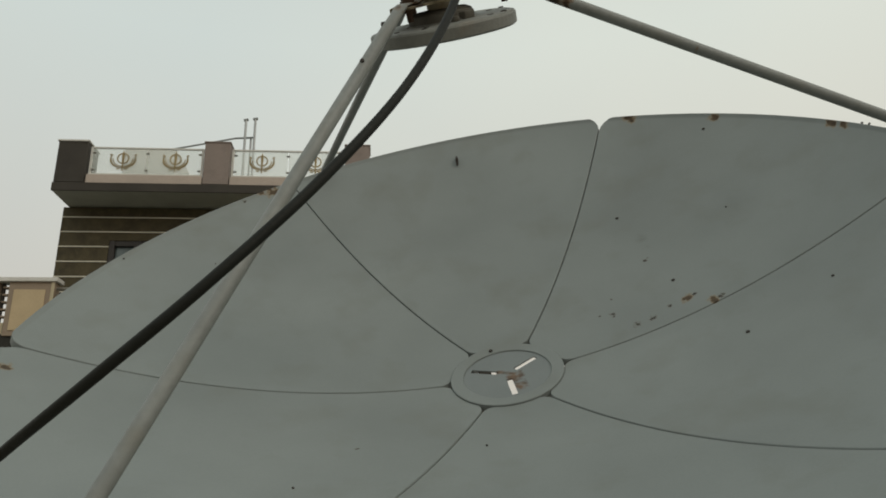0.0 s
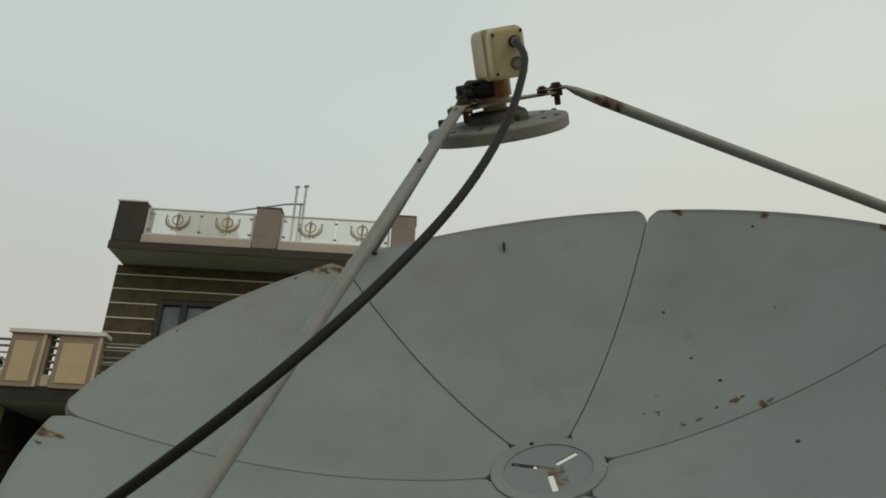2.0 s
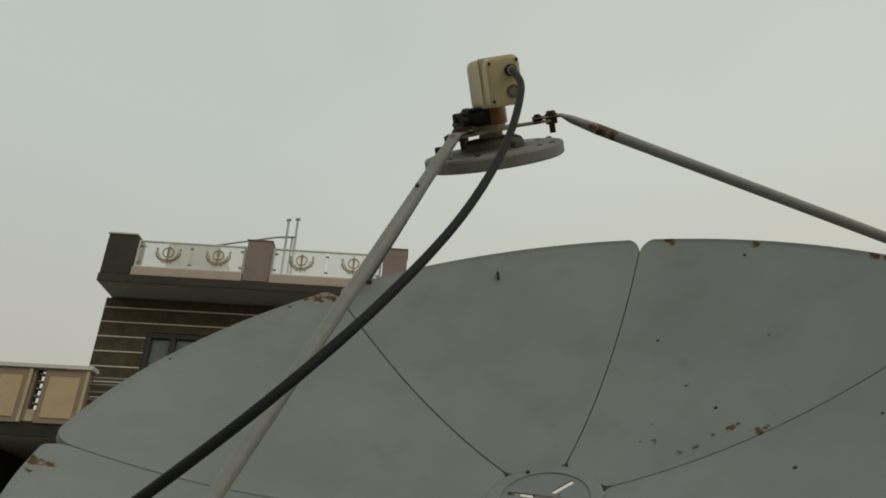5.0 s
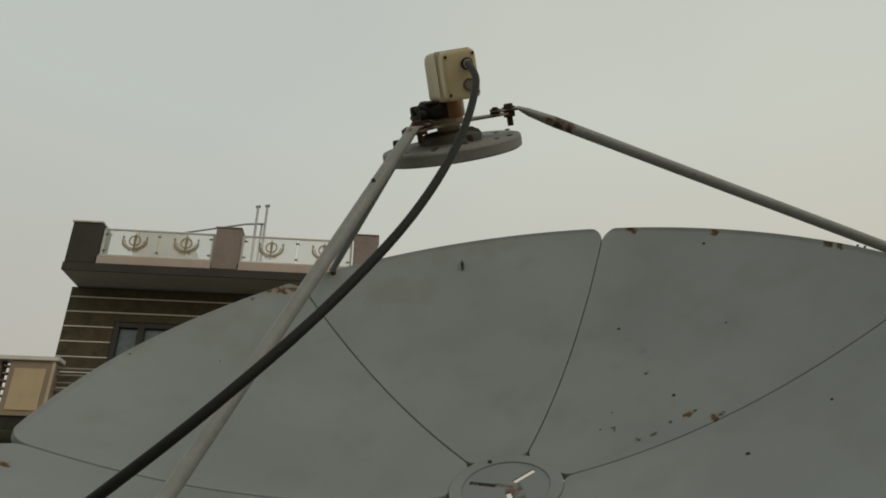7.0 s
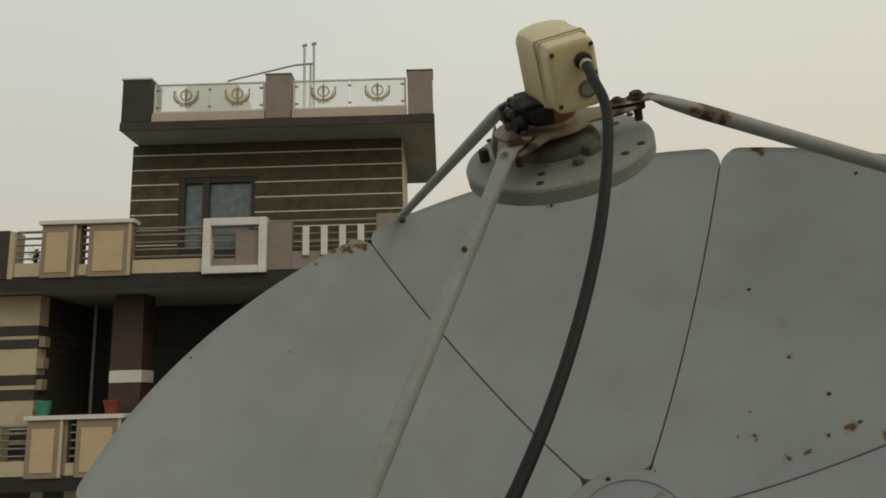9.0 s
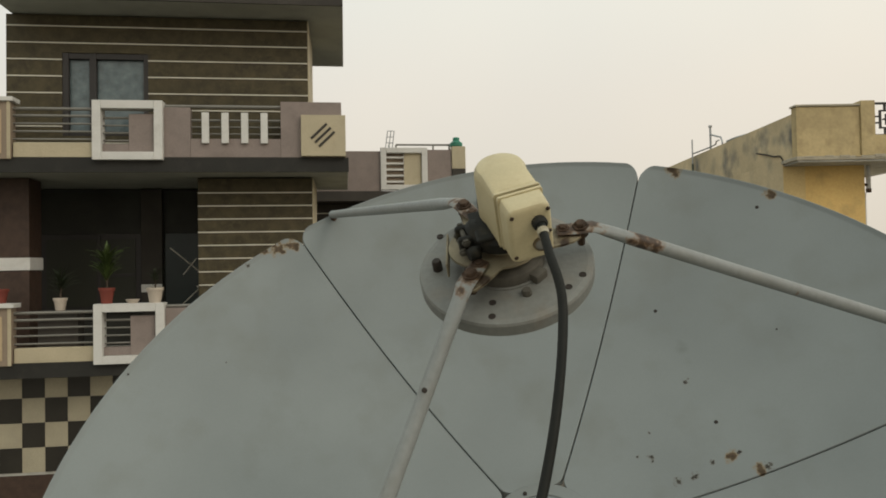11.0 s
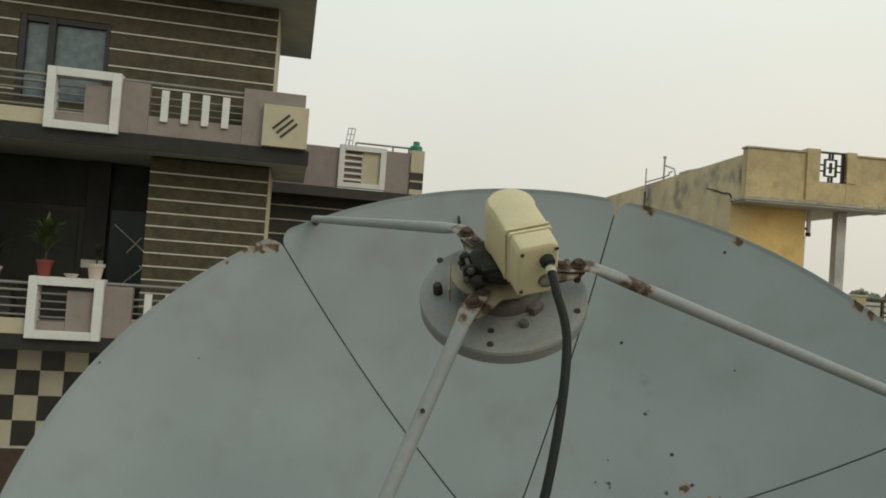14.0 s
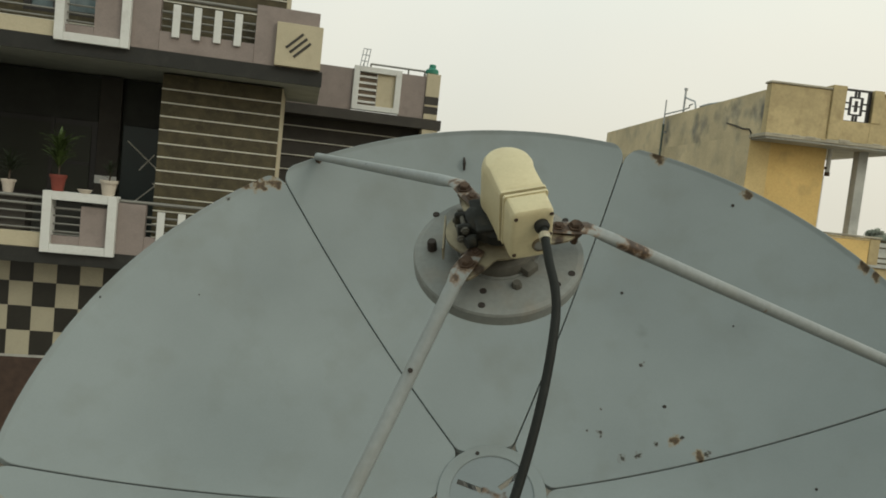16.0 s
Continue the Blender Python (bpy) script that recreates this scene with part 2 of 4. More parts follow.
# ---------------------------------------------------------------- builders
def part(name, bm, mat, parent=None, label="", smooth=False):
    me = bpy.data.meshes.new(name)
    bmesh.ops.recalc_face_normals(bm, faces=bm.faces)
    bm.to_mesh(me)
    bm.free()
    if smooth:
        for poly in me.polygons:
            poly.use_smooth = True
        me.set_sharp_from_angle(angle=radians(32))
    me.materials.append(mat)
    ob = new(name, me)
    if parent is not None:
        ob.parent = parent
    if label:
        tagged(ob, label)
    return ob


def empty(name, m, label, category, group="", kind=""):
    ob = new(name)
    ob.matrix_world = m
    ob.empty_display_size = 0.2
    return tagged(ob, label, category, group, kind)


def box(bm, x0, x1, y0, y1, z0, z1, bevel=0.0):
    r = bmesh.ops.create_cube(bm, size=1.0)
    vs = r["verts"]
    for v in vs:
        v.co = Vector(((x0 + x1) / 2 + v.co.x * (x1 - x0), (y0 + y1) / 2 + v.co.y * (y1 - y0), (z0 + z1) / 2 + v.co.z * (z1 - z0)))
    if bevel:
        es = list({e for v in vs for e in v.link_edges})
        bmesh.ops.bevel(bm, geom=es, offset=bevel, segments=4 if 0.009 < bevel < 0.01 else 2, affect="EDGES", profile=0.5, clamp_overlap=True)
    return bm


def cube(x0, x1, y0, y1, z0, z1, bevel=0.006):
    return box(bmesh.new(), x0, x1, y0, y1, z0, z1, bevel)


def tube(points, radius, sides=12, bm=None, caps=True, flat=None):
    """A round bar through the points; radius may be one number or one a point; flat squashes it across its height near each point."""
    bm = bm or bmesh.new()
    pts = [Vector(q) for q in points]
    rad = radius if isinstance(radius, (list, tuple)) else [radius] * len(pts)
    rings = []
    ref = Vector((0, 0, 1))
    for i, q in enumerate(pts):
        d = (pts[min(i + 1, len(pts) - 1)] - pts[max(i - 1, 0)]).normalized()
        if abs(d.dot(ref)) > 0.95:
            ref = Vector((1, 0, 0))
        a = d.cross(ref).normalized()
        b = a.cross(d).normalized()
        s = flat[i] if flat else (1, 1)
        rings.append([bm.verts.new(q + rad[i] * (math.cos(k * math.tau / sides) * a * s[0] + math.sin(k * math.tau / sides) * b * s[1])) for k in range(sides)])
    for r0, r1 in zip(rings, rings[1:]):
        for k in range(sides):
            bm.faces.new((r0[k], r0[(k + 1) % sides], r1[(k + 1) % sides], r1[k]))
    if caps:
        bm.faces.new(rings[0])
        bm.faces.new(rings[-1])
    return bm


def lathe(profile, sides=32, bm=None):
    """Turns (radius, height) pairs about z."""
    bm = bm or bmesh.new()
    rings = []
    for r, z in profile:
        if r < 1e-6:
            rings.append([bm.verts.new((0, 0, z))])
        else:
            rings.append([bm.verts.new((r * math.cos(k * math.tau / sides), r * math.sin(k * math.tau / sides), z)) for k in range(sides)])
    for a, b in zip(rings, rings[1:]):
        for k in range(sides):
            q = (k + 1) % sides
            if len(a) == 1 and len(b) > 1:
                bm.faces.new((a[0], b[k], b[q]))
            elif len(b) == 1 and len(a) > 1:
                bm.faces.new((a[k], a[q], b[0]))
            elif len(a) > 1:
                bm.faces.new((a[k], a[q], b[q], b[k]))
    return bm


def prism(outline, z0, z1, bm=None, bevel=0.0):
    """A plate with the given outline between two heights."""
    bm = bm or bmesh.new()
    lo = [bm.verts.new((x, y, z0)) for x, y in outline]
    hi = [bm.verts.new((x, y, z1)) for x, y in outline]
    bm.faces.new(lo)
    top = bm.faces.new(hi)
    n = len(outline)
    for i in range(n):
        bm.faces.new((lo[i], lo[(i + 1) % n], hi[(i + 1) % n], hi[i]))
    if bevel:
        bmesh.ops.bevel(bm, geom=list(top.edges) + [e for e in bm.edges if bevel > 0.005 and abs(e.verts[0].co.z - e.verts[1].co.z) > 0.01 and e.calc_face_angle(0) > 0.8], offset=bevel, segments=4, affect="EDGES", profile=0.5, clamp_overlap=True)
    return bm


def smooth_path(points, steps=8):
    """A rounded way through the points."""
    q = [Vector(a) for a in points]
    q = [2 * q[0] - q[1]] + q + [2 * q[-1] - q[-2]]
    out = []
    for i in range(1, len(q) - 2):
        for k in range(steps):
            t = k / steps
            out.append(0.5 * ((2 * q[i]) + (q[i + 1] - q[i - 1]) * t + (2 * q[i - 1] - 5 * q[i] + 4 * q[i + 1] - q[i + 2]) * t * t + (3 * q[i] - q[i - 1] - 3 * q[i + 1] + q[i + 2]) * t ** 3))
    out.append(q[-2])
    return out


# ---------------------------------------------------------------- ground and terrace
bm = bmesh.new()
bmesh.ops.create_grid(bm, x_segments=24, y_segments=24, size=1500)
bm.transform(Matrix.Translation((0, 0, GZ)))
tagged(part("ground", bm, M["earth"]), "dusty grey-brown street ground reaching the horizon", "ground", kind="structure")
tagged(part("floor", cube(-3.2, 3.0, -5.0, 2.0, -0.18, 0.0), M["terrace"]), "worn cement roof terrace under the dish", "floor", kind="structure")
tagged(part("wall_below", cube(-3.05, 2.85, -4.85, 1.85, GZ, -0.18), M["cement"]), "plain plastered wall of the terrace building", "wall", kind="structure")

# ---------------------------------------------------------------- satellite dish
FOCAL, RIM, HUB_R, SEAM0, EL = 0.724, 0.928, 0.117, 14.18, 49.67
VERTEX = Vector((0, 0, 1.15))
e = radians(EL)
DISH = Matrix(((1, 0, 0, 0), (0, math.sin(e), -math.cos(e), 0), (0, math.cos(e), math.sin(e), VERTEX.z), (0, 0, 0, 1)))
BASE = Vector((0, 0.42, 0))
TO = Matrix.Translation(-BASE) @ DISH
dish = empty("satellite_dish", Matrix.Translation(BASE), "large pale grey six-panel satellite dish with rust spots", "satellite dish")


def on_dish(x, y, lift=0.0):
    q = Vector((-x / (2 * FOCAL), -y / (2 * FOCAL), 1)).normalized()
    return Vector((x, y, (x * x + y * y) / (4 * FOCAL))) + q * lift


def polar(r, deg):
    return r * math.sin(radians(deg)), r * math.cos(radians(deg))


RUST = [(0.312, 0.872, 0.020, 1), (0.522, 0.755, 0.014, 1), (-0.668, 0.612, 0.018, 1), (-0.70, 0.593, 0.021, 1), (-0.728, 0.571, 0.010, 0.9), (-0.758, 0.522, 0.006, 0.8),
        (0.377, 0.170, 0.015, 1), (0.390, 0.174, 0.005, 0.9), (0.424, 0.134, 0.014, 1), (0.438, 0.136, 0.008, 0.9), (0.301, 0.349, 0.005, 0.8), (0.307, 0.356, 0.003, 0.6), (0.218, 0.178, 0.007, 0.9), (0.221, 0.171, 0.003, 0.7),
        (0.191, 0.182, 0.004, 0.8), (0.302, 0.131, 0.008, 0.8), (0.268, 0.121, 0.009, 0.55), (0.338, 0.158, 0.006, 0.9), (0.217, 0.237, 0.003, 0.5), (0.748, 0.534, 0.014, 1), (0.770, 0.508, 0.014, 1),
        (-0.856, -0.330, 0.019, 1), (-0.838, -0.318, 0.010, 0.9), (-0.842, -0.362, 0.008, 0.8), (-0.23, -0.285, 0.004, 0.7)]
paint = material("dish paint", (0.206, 0.227, 0.222), 0.50, var=0.10, fine=260, coarse=3.2, bump=0.02, grain=0.07, dirt=(0.162, 0.169, 0.152), dirt_amount=0.45, spec=0.18)
spotted(paint, [(*(TO @ on_dish(x, y)), r * 1.25, s) for x, y, r, s in RUST if r > 0.0095], (0.115, 0.078, 0.045), 0.9, 60.0, (0.235, 0.180, 0.110))
spotted(paint, [(*(TO @ on_dish(x, y)), r * 1.3, s) for x, y, r, s in RUST if r <= 0.0095], (0.052, 0.046, 0.038), 0.8, 160.0, (0.135, 0.128, 0.108))
# sandy crust left where water stood in the lowest part
spotted(paint, [(*(TO @ on_dish(x, y)), r, s) for x, y, r, s in ((-0.03, -0.765, 0.141, 0.55),)], (0.33, 0.255, 0.165), 0.5, 34.0, ragged=1.0)
# soft grey stains where rain has dried
spotted(paint, [(*(TO @ on_dish(x, y)), r, s) for x, y, r, s in ((0.299, 0.431, 0.022, 0.35), (0.31, 0.40, 0.014, 0.3), (-0.35, 0.42, 0.05, 0.12), (0.52, 0.45, 0.04, 0.12), (-0.12, -0.42, 0.05, 0.12))], (0.115, 0.116, 0.100), 1.6, 30.0)


def dish_panel(seam):
    """One pressed petal between two seams, with rounded corners and a turned edge."""
    bm = bmesh.new()
    r0, r1, nr, na = 0.1165, RIM, 30, 20
    gap, big, small = 0.0014, 0.040, 0.025

    def inset(r):
        s = gap
        if r > r1 - big:
            s += big - math.sqrt(max(0, big * big - (r - r1 + big) ** 2))
        if r < r0 + small:
            s += 0.8 * (small - math.sqrt(max(0, small * small - (r0 + small - r) ** 2)))
        return s

    rs = sorted({r1 - 0.010, r1 - 0.011} | {r0 + (r1 - r0) * i / nr for i in range(nr + 1)} | {r1 - big * (1 - math.sin(k * math.pi / 16)) for k in range(9)} | {r0 + small * (1 - math.cos(k * math.pi / 8)) for k in range(5)})

    def sheet(lift, shrink):
        grid = []
        for r in rs:
            rr = min(max(r, r0 + shrink), r1 - shrink)
            half = radians(30) - (inset(r) + shrink) / r
            lip = 0.004 * max(0.0, (rr - r1 + 0.010) / 0.010)
            grid.append([bm.verts.new(on_dish(*polar(rr, seam + 30 + math.degrees(half * (2 * j / na - 1))), lift + lip)) for j in range(na + 1)])
        return grid

    def rim_of(g):
        return g[0] + [row[-1] for row in g[1:-1]] + g[-1][::-1] + [row[0] for row in g[-2:0:-1]]

    top, edge, low = sheet(0.0, 0.0012), sheet(-0.0014, 0.0), sheet(-0.016, 0.0)
    for g in (top, low):
        for a, b in zip(g, g[1:]):
            for j in range(na):
                bm.faces.new((a[j], a[j + 1], b[j + 1], b[j]))
    loops = [rim_of(g) for g in (top, edge, low)]
    for a, b in zip(loops, loops[1:]):
        for k in range(len(a)):
            bm.faces.new((a[k], a[(k + 1) % len(a)], b[(k + 1) % len(a)], b[k]))
    for v in [v for v in bm.verts if not v.link_faces]:
        bm.verts.remove(v)
    bmesh.ops.remove_doubles(bm, verts=bm.verts, dist=1e-5)
    bm.transform(TO)
    return bm


for i in range(6):
    part("panel", dish_panel(SEAM0 + 60 * i), paint, dish, smooth=True)

# added, unseen backing strips that block the view through the seams and darken them
for i in range(6):
    bm = bmesh.new()
    rows = []
    for k in range(13):
        r = 0.150 + (RIM - 0.185) * k / 12
        w = math.degrees(0.007 / r)
        rows.append([bm.verts.new(on_dish(*polar(r, SEAM0 + 60 * i + d), lift)) for d, lift in ((-w, -0.0175), (w, -0.0175), (w, -0.0205), (-w, -0.0205))])
    for p, q in zip(rows, rows[1:]):
        for j in range(4):
            bm.faces.new((p[j], p[(j + 1) % 4], q[(j + 1) % 4], q[j]))
    bm.faces.new(rows[0])
    bm.faces.new(rows[-1][::-1])
    bm.transform(TO)
    part("seam_strip", bm, M["dark_hole"], dish, "added backing that keeps the panel gaps dark")

# hub plate with three slots
def hub_plate():
    bm = bmesh.new()
    es = []
    def ring(pts):
        vs = [bm.verts.new((x, y, 0)) for x, y in pts]
        es.extend(bm.edges.new((a, b)) for a, b in zip(vs, vs[1:] + vs[:1]))
    ring([polar(0.092, k * 7.5) for k in range(48)])
    for a in (42, 162, 282):
        c, s = math.cos(radians(a)), math.sin(radians(a))
        ring([(s * u + c * v, c * u - s * v) for u, v in ((0.022, -0.006), (0.080, -0.006), (0.080, 0.006), (0.022, 0.006))])
    bmesh.ops.triangle_fill(bm, use_beauty=True, use_dissolve=False, edges=es)
    g = bmesh.ops.extrude_face_region(bm, geom=bm.faces[:])
    bmesh.ops.translate(bm, verts=[v for v in g["geom"] if isinstance(v, bmesh.types.BMVert)], vec=(0, 0, -0.003))
    bm.transform(TO @ Matrix.Translation((0, 0, 0.0045)))
    return bm


hub = part("hub", hub_plate(), spotted(material("hub paint", (0.175, 0.195, 0.195), 0.5, var=0.08, fine=200, coarse=8, bump=0.02, grain=0.08),
           [(*(TO @ Vector((0.014, -0.010, 0.005))), 0.023, 0.95), (*(TO @ Vector((-0.016, 0.006, 0.005))), 0.012, 0.9), (*(TO @ Vector((0.032, -0.050, 0.005))), 0.019, 0.95)], (0.15, 0.085, 0.045)), dish, "flat hub plate with three slots and rust at its middle")
bm = lathe([(0.0905, -0.004), (0.0905, 0.0065), (0.092, 0.0075), (HUB_R - 0.0015, 0.0085), (HUB_R, 0.0075), (HUB_R, -0.004), (0.0905, -0.004)], 64)
bm.transform(TO)
part("hub_ring", bm, paint, hub)


def bolt(x, y, z_lift, r, h, mat, parent, name="bolt"):
    bm = lathe([(0, h), (r * 0.8, h), (r, h * 0.6), (r, 0), (0, 0)], 10)
    q = on_dish(x, y, z_lift)
    nrm = Vector((-x / (2 * FOCAL), -y / (2 * FOCAL), 1)).normalized()
    bm.transform(TO @ Matrix.Translation(q) @ nrm.to_track_quat("Z", "Y").to_matrix().to_4x4())
    return part(name, bm, mat, parent)


bolt(-0.0455, 0.0900, 0.0045, 0.0045, 0.003, M["dark_hole"], hub)
for x, y, r in ((0.462, -0.02, 0.0042), (0.246, 0.531, 0.004), (0.354, 0.248, 0.0042), (0.491, 0.733, 0.004), (-0.275, -0.442, 0.0022), (-0.004, -0.26, 0.0022), (-0.740, 0.265, 0.0015), (-0.905, 0.157, 0.0024), (0.497, 0.438, 0.002), (0.625, 0.056, 0.0028), (0.798, 0.48, 0.003), (0.808, 0.464, 0.003)):
    bolt(x, y, 0.0, r, 0.002, M["dark_hole"], dish)
bm = tube([on_dish(-0.201, 0.803, 0.004), on_dish(-0.203, 0.818, 0.014), on_dish(-0.206, 0.833, 0.006)], [0.003, 0.0045, 0.003], 8)
bm.transform(TO)
part("clip", bm, M["dark_hole"], dish, "small dark spring clip on the panel")

# mount behind the dish
bm = tube([(0, 0, -0.30), (0, 0, -0.135)], 0.05, 20)
bm.transform(TO)
part("neck", bm, M["galv"], dish)
for a in (-20, 48, 110, 205, 300):
    bm = tube([(*polar(0.05, a), -0.13), (*polar(0.105 if a != 48 else 0.056, a), -0.012)], 0.010, 8)
    bm.transform(TO)
    part("strut_back", bm, M["galv"], dish)
for i in range(6):
    bm = tube([(*polar(0.07, SEAM0 + 60 * i + 9), -0.14)] + [on_dish(*polar(r, SEAM0 + 60 * i + 9), -0.03) for r in (0.3, 0.5, 0.7)], 0.011, 8)
    bm.transform(TO)
    part("rib", bm, M["galv"], dish)
part("pole", lathe([(0, 0.95), (0.045, 0.95), (0.045, 0.014), (0.16, 0.014), (0.16, 0.0), (0, 0)], 24), M["galv"], dish, "galvanised steel mast on a base plate")
q = TO @ Vector((0, 0, -0.27))
part("elevation_joint", tube([(q.x, q.y, q.z), (0, 0, 0.93)], [0.055, 0.05], 12), M["galv"], dish)

# ---------------------------------------------------------------- feed
CX, CY = -0.008, 0.026
FEED = TO @ Matrix.Translation((CX, CY, 0))
bm = lathe([(0.03, 0.7085), (0.062, 0.7085), (0.0625, 0.7065), (0.119, 0.7065), (0.1265, 0.7045), (0.1285, 0.701), (0.1285, 0.684), (0.124, 0.681), (0.117, 0.681), (0.117, 0.692), (0.098, 0.692), (0.098, 0.682), (0.094, 0.682), (0.094, 0.692), (0.07, 0.692), (0.07, 0.682), (0.066, 0.682), (0.066, 0.692), (0.03, 0.692), (0.03, 0.7085)], 64)
bm.transform(FEED)
ring_obj = part("scalar_ring", bm, M["ring"], dish, "pale grey cast scalar ring")
for x, y, r in ((0.0935, -0.0555, 0.0046), (-0.0095, -0.0864, 0.0046), (-0.0075, -0.1135, 0.0046), (-0.1090, 0.0655, 0.0046), (-0.0596, -0.0929, 0.0042), (0.0757, 0.0562, 0.0046), (0.112, -0.030, 0.0046), (0.094, 0.085, 0.0042), (0.02, 0.112, 0.0042), (-0.062, 0.106, 0.0042)):
    bm = lathe([(0, 0.7069), (r * 0.9, 0.7069), (r, 0.7075), (r * 1.15, 0.7073), (r * 1.2, 0.705), (0, 0.705)], 12)
    bm.transform(FEED @ Matrix.Translation((x, y, 0)))
    part("ring_hole", bm, M["dark_hole"], ring_obj, smooth=True)
for a, sr in ((25, 0.066), (152, 0.078), (262, 0.100)):
    top = 0.724 if a != 152 else 0.715
    bm = lathe([(0, top), (0.006, top), (0.0075, top - 0.004), (0.0075, 0.700), (0, 0.700)], 8)
    bm.transform(FEED @ Matrix.Translation((*polar(sr, a), 0)))
    part("set_screw", bm, M["dark_hole"] if a == 262 else M["dark_cast"], ring_obj)
bm = lathe([(0.022, 0.69), (0.022, 0.7385), (0.029, 0.7390), (0.029, 0.750), (0.0, 0.750)], 32)
bm.transform(FEED)
part("waveguide", bm, M["zinc"], dish, "dull metal feed neck", smooth=True)
bm = lathe([(0.0, 0.7505), (0.0335, 0.7505), (0.0335, 0.7815), (0.0, 0.7815)], 32)
bm.transform(FEED)
part("neck_band", bm, M["copper"], dish, "coppery band under the feed block", smooth=True)
bm = lathe([(0.0235, 0.700), (0.058, 0.700), (0.058, 0.715), (0.054, 0.722), (0.045, 0.7265), (0.026, 0.728), (0.0235, 0.726), (0.0235, 0.700)], 36)
box(bm, 0.045, 0.070, -0.012, 0.012, 0.7015, 0.719, 0.003)
box(bm, -0.070, -0.045, -0.012, 0.012, 0.7015, 0.719, 0.003)
bm.transform(FEED @ Matrix.Rotation(radians(-35), 4, "Z"))
part("collar", bm, M["dark_cast"], ring_obj, "dark collar round the neck", smooth=True)
# three-armed plate that the struts bolt to
NUTS = [(-0.044, -0.052, 0.7475), (-0.075, 0.109, 0.7485), (0.102, 0.050, 0.7475)]
outline = []
for k in range(72):
    a = k * 5.0
    lobe = max(math.cos(radians(3 * (a - 82))), 0) ** 2.5
    web = max(0.0, math.cos(radians((a - 262) * 1.5))) if abs(a - 262) < 60 else 0.0
    outline.append(polar(0.055 + max(0.058 * lobe, 0.024 * web), a))
bm = prism(outline, 0.7395, 0.7435, bevel=0.001)
bm.transform(FEED)
plate = part("feed_plate", bm, spotted(material("worn zinc plate", (0.225, 0.192, 0.125), 0.65, 0.1, var=0.25, fine=120, coarse=18), [(*(TO @ Vector(q)), 0.050 if q[0] > 0 else 0.032, 1) for q in NUTS], (0.085, 0.052, 0.03)), dish, "zinc-plated steel feed plate, rusted at its arms")
bm = box(bmesh.new(), -0.0825, -0.0795, -0.036, 0.036, 0.720, 0.7435, 0.001)
bm.transform(FEED @ Matrix.Rotation(radians(8), 4, "Z"))
part("plate_flange", bm, plate.data.materials[0], plate, "bent-down flange of the plate")
# black clamp with ears
CLAMP = FEED @ Matrix.Translation((0, 0, 0.006)) @ Matrix.Rotation(radians(20), 4, "Z")
def clamp_band():
    """Cast band round three fifths of the neck, swelling to a hump on its back."""
    bm = bmesh.new()
    rows = []
    for k in range(19):
        a = 70 + 196 * k / 18
        hump = max(0.0, math.cos(radians(2.2 * (a - 175)))) if abs(a - 175) < 41 else 0.0
        ro, zt = 0.0450 + 0.005 * hump, 0.7735 + 0.007 * hump
        prof = [(0.0338, 0.7475), (ro - 0.006, 0.7475), (ro, 0.7525), (ro, zt - 0.006), (ro - 0.006, zt), (0.0338, zt)]
        rows.append([bm.verts.new((r * math.cos(radians(a)), r * math.sin(radians(a)), z)) for r, z in prof])
    for p, q in zip(rows, rows[1:]):
        for j in range(6):
            bm.faces.new((p[j], p[(j + 1) % 6], q[(j + 1) % 6], q[j]))
    bm.faces.new(rows[0])
    bm.faces.new(rows[-1][::-1])
    return bm


bm = clamp_band()
bm.transform(CLAMP)
clamp = part("clamp", bm, M["black"], dish, "black cast clamp round the feed neck", smooth=True)
for x0, x1, y0, y1, z0, z1 in ((-0.064, -0.040, -0.018, -0.008, 0.7455, 0.7735), (-0.064, -0.040, 0.008, 0.018, 0.7455, 0.7735), (-0.040, -0.008, -0.036, 0.034, 0.7737, 0.7785), (-0.054, -0.036, -0.031, -0.0225, 0.740, 0.764)):
    bm = cube(x0, x1, y0, y1, z0, z1, 0.004)
    bm.transform(CLAMP)
    part("clamp_ear", bm, M["black"], clamp)
for x, z in ((-0.054, 0.768), (-0.060, 0.753)):
    bm = tube([(x, -0.025, z), (x, 0.024, z)], 0.0035, 8)
    bm.transform(CLAMP)
    part("clamp_bolt", bm, M["dark_cast"], clamp)
    for y in (-0.0222, 0.0182):
        bm = tube([(x, y, z), (x, y + 0.004, z)], 0.006, 6)
        bm.transform(CLAMP)
        part("clamp_nut", bm, M["dark_cast"], clamp)
bm = tube([(-0.044, -0.031, 0.757), (-0.055, -0.035, 0.757)], [0.010, 0.0085], 12)
bm.transform(CLAMP)
part("clamp_boss", bm, M["black"], clamp, smooth=True)

# low-noise block: a box with a rounded tail, lying across the axis
LNB = TO @ Matrix.Translation((0.012, 0.008, 0.0)) @ Matrix.Rotation(radians(23.5), 4, "Z")


def soft_block(outline, levels):
    """A block whose outline is drawn in towards its two ends; levels are (z, inset, lean)."""
    bm = bmesh.new()
    n = len(outline)
    mx, my = sum(p[0] for p in outline) / n, sum(p[1] for p in outline) / n
    rings = []
    for z, d, lean in levels:
        row = []
        for x, y in outline:
            v = Vector((x - mx, y - my))
            v *= max(0.0, 1 - d / max(v.length, 1e-6))
            row.append(bm.verts.new((mx + v.x, my + v.y + lean, z)))
        rings.append(row)
    for p, q in zip(rings, rings[1:]):
        for j in range(n):
            bm.faces.new((p[j], p[(j + 1) % n], q[(j + 1) % n], q[j]))
    bm.faces.new(rings[0][::-1])
    bm.faces.new(rings[-1])
    return bm


